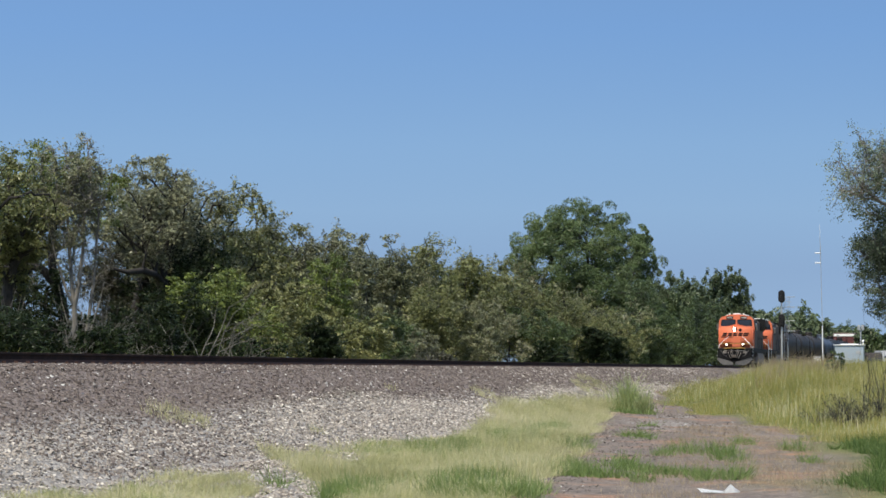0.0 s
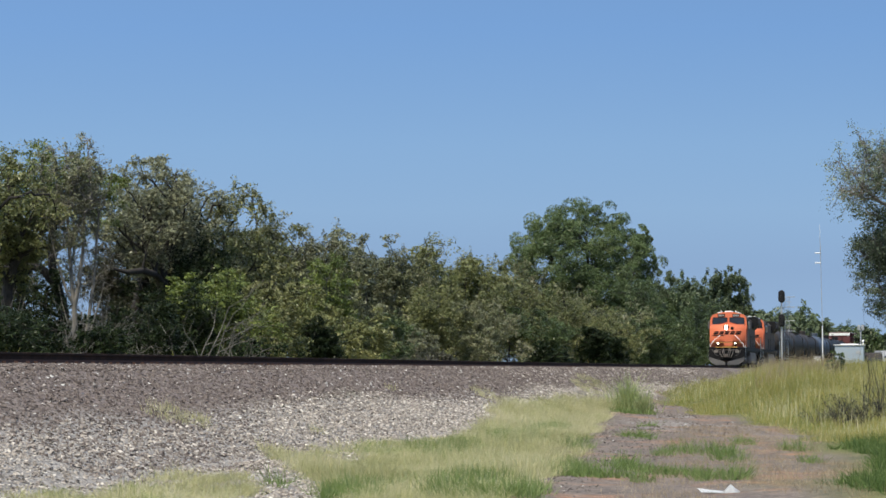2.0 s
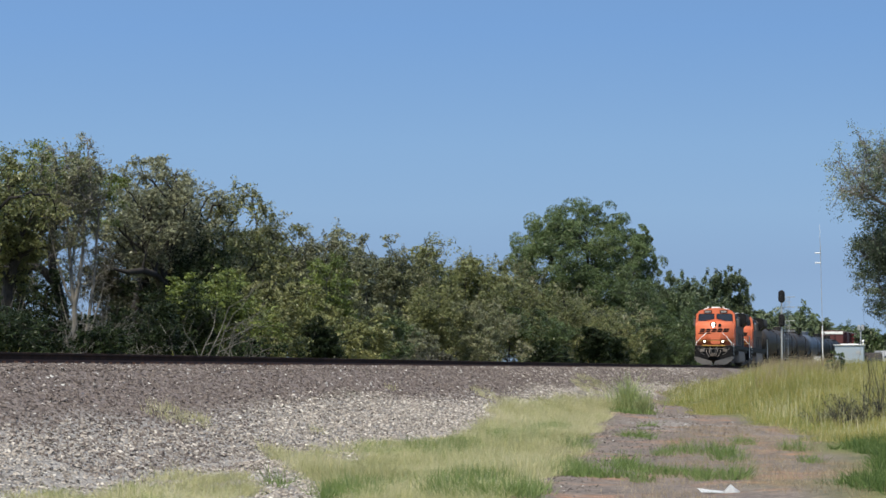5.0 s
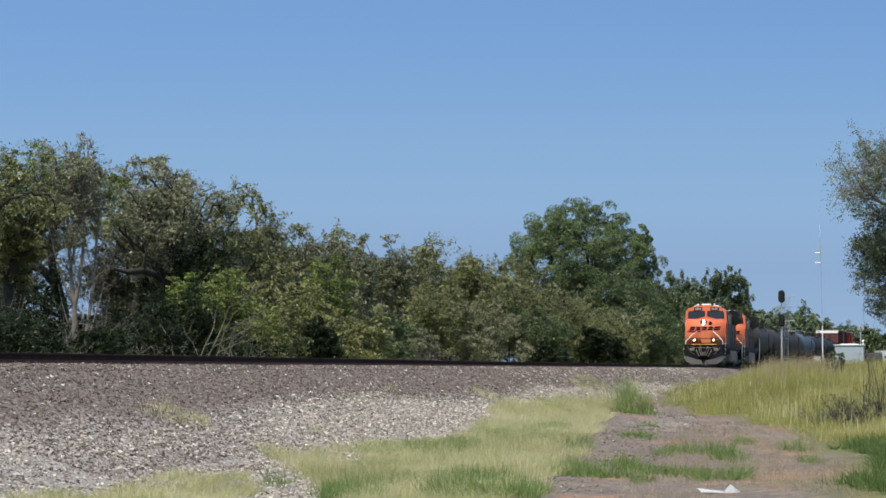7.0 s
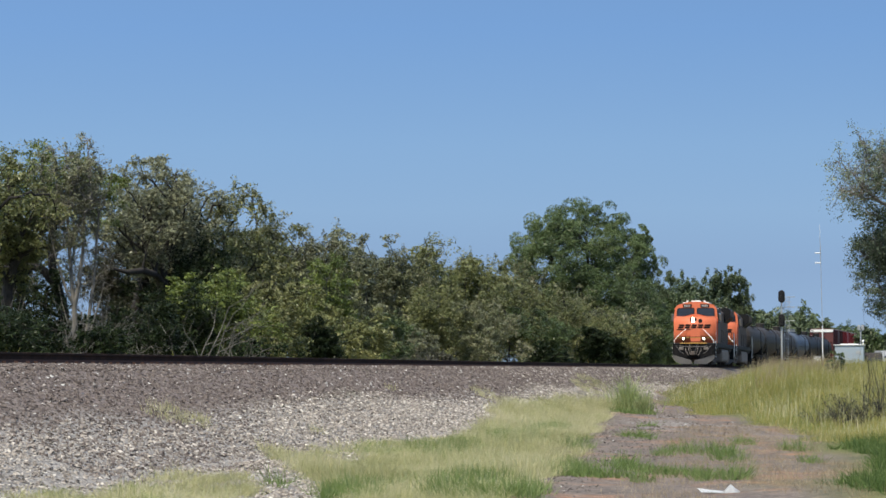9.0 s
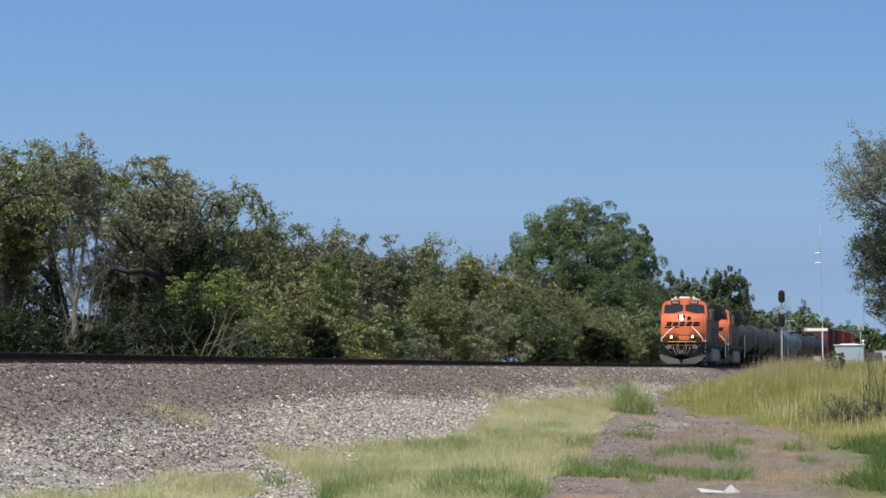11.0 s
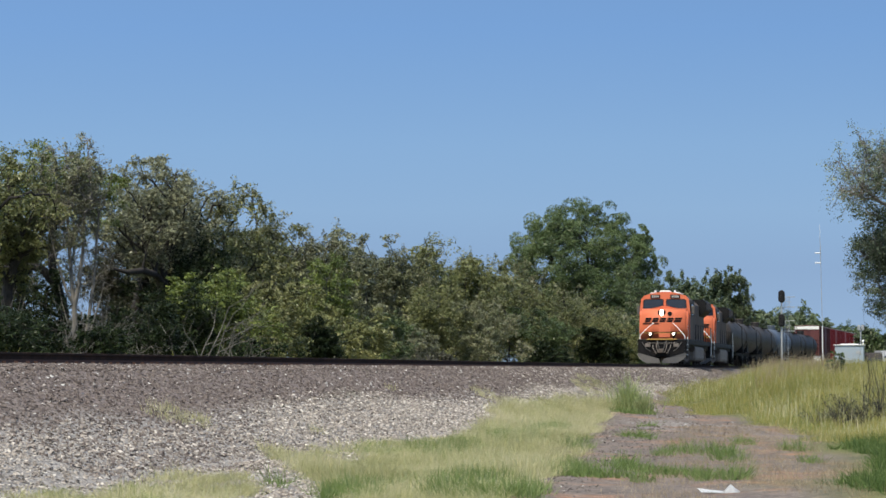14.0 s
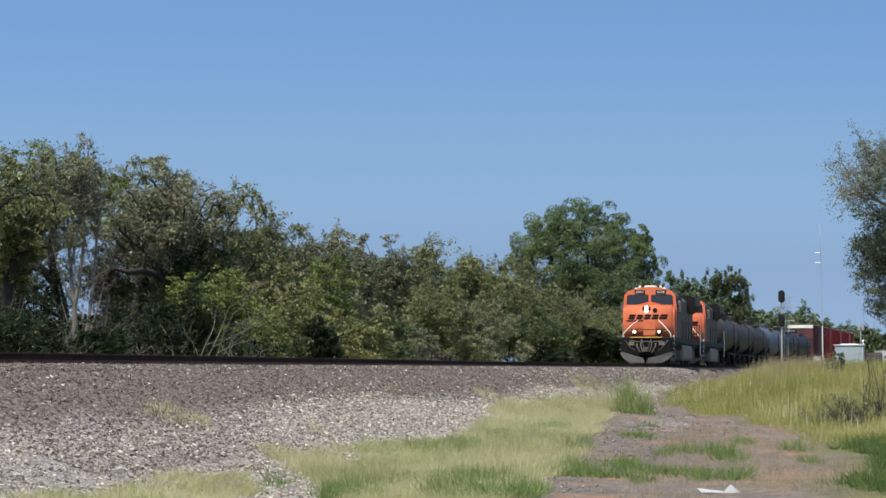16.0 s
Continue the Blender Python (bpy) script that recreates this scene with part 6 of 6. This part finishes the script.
# leafless grey brush in front of the hedgerow
for i, (x, y, h, sp, n) in enumerate(((-8.1, 79.0, 1.6, 1.2, 5), (-7.0, 83.0, 1.2, 1.5, 5), (-6.6, 85.0, 0.9, 1.3, 4), (-10.9, 76.0, 1.5, 0.8, 9), (-1.2, 112.0, 1.5, 1.6, 26), (-0.6, 112.5, 1.3, 1.5, 22), (-12.6, 76.0, 2.6, 0.6, 10), (-11.6, 80.0, 2.4, 0.7, 12), (-11.0, 82.0, 2.8, 0.8, 14), (-10.2, 80.0, 1.9, 0.9, 12), (-13.4, 80.0, 2.8, 0.6, 9), (-9.4, 80.5, 1.6, 0.9, 12))):
    weed(x, y, h, sp, n, 0, 0.06, "grey", 80 + i, "dead_brush", "bare pale grey dead branches in front of the hedgerow", "dead brush", M_PALEBARK, crook=0.055, thick=0.0075)


def dead_shrub(x, y, h, lean, seed):
    """A leafless shrub: a few crooked stems that fork twice."""
    rng = np.random.default_rng(seed)
    segs = []

    def shoot(a, d, length, r, level):
        for k in range(4):
            d = (d + Vector((rng.normal(0, 0.16), rng.normal(0, 0.16), rng.normal(0.02, 0.12)))).normalized()
            b = a + d * length / 4
            segs.append((a, b, r, r * 0.86))
            a, r = b, r * 0.86
            if level < 2 and k:
                side = Vector((rng.normal(lean, 0.8), rng.normal(0, 0.5), rng.normal(0.25, 0.4)))
                shoot(a, (d * 0.8 + side.normalized() * 0.9).normalized(), length * rng.uniform(0.4, 0.65), r * 0.72, level + 1)

    for k in range(4):
        shoot(Vector((rng.normal(0, 0.12), rng.normal(0, 0.1), -0.05)), Vector((lean + rng.normal(0, 0.35), rng.normal(0, 0.2), 1.0)).normalized(), h * rng.uniform(0.75, 1.1), 0.030, 0)
    S = thing("dead_shrub", Matrix.Translation((x, y, float(ground_z(x, y)))), "leafless silvery dead shrub with forking branches before the hedgerow", "dead shrub")
    part("stem", tubes(segs, 4), M_PALEBARK, S)


dead_shrub(-7.9, 79.0, 2.5, 0.5, 5)
dead_shrub(-6.6, 80.5, 1.3, 0.4, 8)
dead_shrub(-11.4, 78.0, 2.2, 0.3, 11)


def litter():
    x, y = 3.42, 31.6
    z = float(ground_z(x, y)) + 0.012
    bm = bmesh.new()
    pts = [(-0.27, 0.05, 0.06), (-0.22, -0.06, 0.01), (-0.08, 0.06, 0.035), (-0.06, -0.08, 0.008), (0.06, 0.05, 0.02), (0.05, -0.09, 0.0), (0.14, -0.02, 0.11), (0.20, -0.10, 0.01), (0.28, 0.0, 0.0)]
    v = [bm.verts.new(p) for p in pts]
    for f in ((0, 1, 3, 2), (2, 3, 5, 4), (4, 5, 6), (5, 7, 6), (6, 7, 8)):
        bm.faces.new([v[i] for i in f])
    bmesh.ops.solidify(bm, geom=bm.faces[:], thickness=0.004)
    ob = part("litter", bm, M_PLASTIC)
    ob.location = (x, y, z)
    tagged(ob, "crumpled white plastic sheet lying on the dirt", "litter")


litter()

# ---- how the train moves ----
def on_track(u):
    x, y = plan(u, 0.0)
    x0, y0 = plan(u + 6.0, 0.0)
    x1, y1 = plan(u - 6.0, 0.0)
    return pose((x0 + x1) / 2, (y0 + y1) / 2, RAIL, 0, 0, math.degrees(math.atan2(y1 - y0, x1 - x0)))


def motions():
    for ob, back in TRAIN:
        walk(ob, [(t, on_track(NOSE - SPEED * t + back)) for t in range(0, 17)])
    steps = [k * 0.1 for k in range(161)]
    for ob, r in WHEELS:
        m = ob.location.copy()
        a0 = 40.0 * (m.x + r)
        walk(ob, [(t, pose(*m, 0, a0 + math.degrees(SPEED * t / r), 0)) for t in steps])


motions()
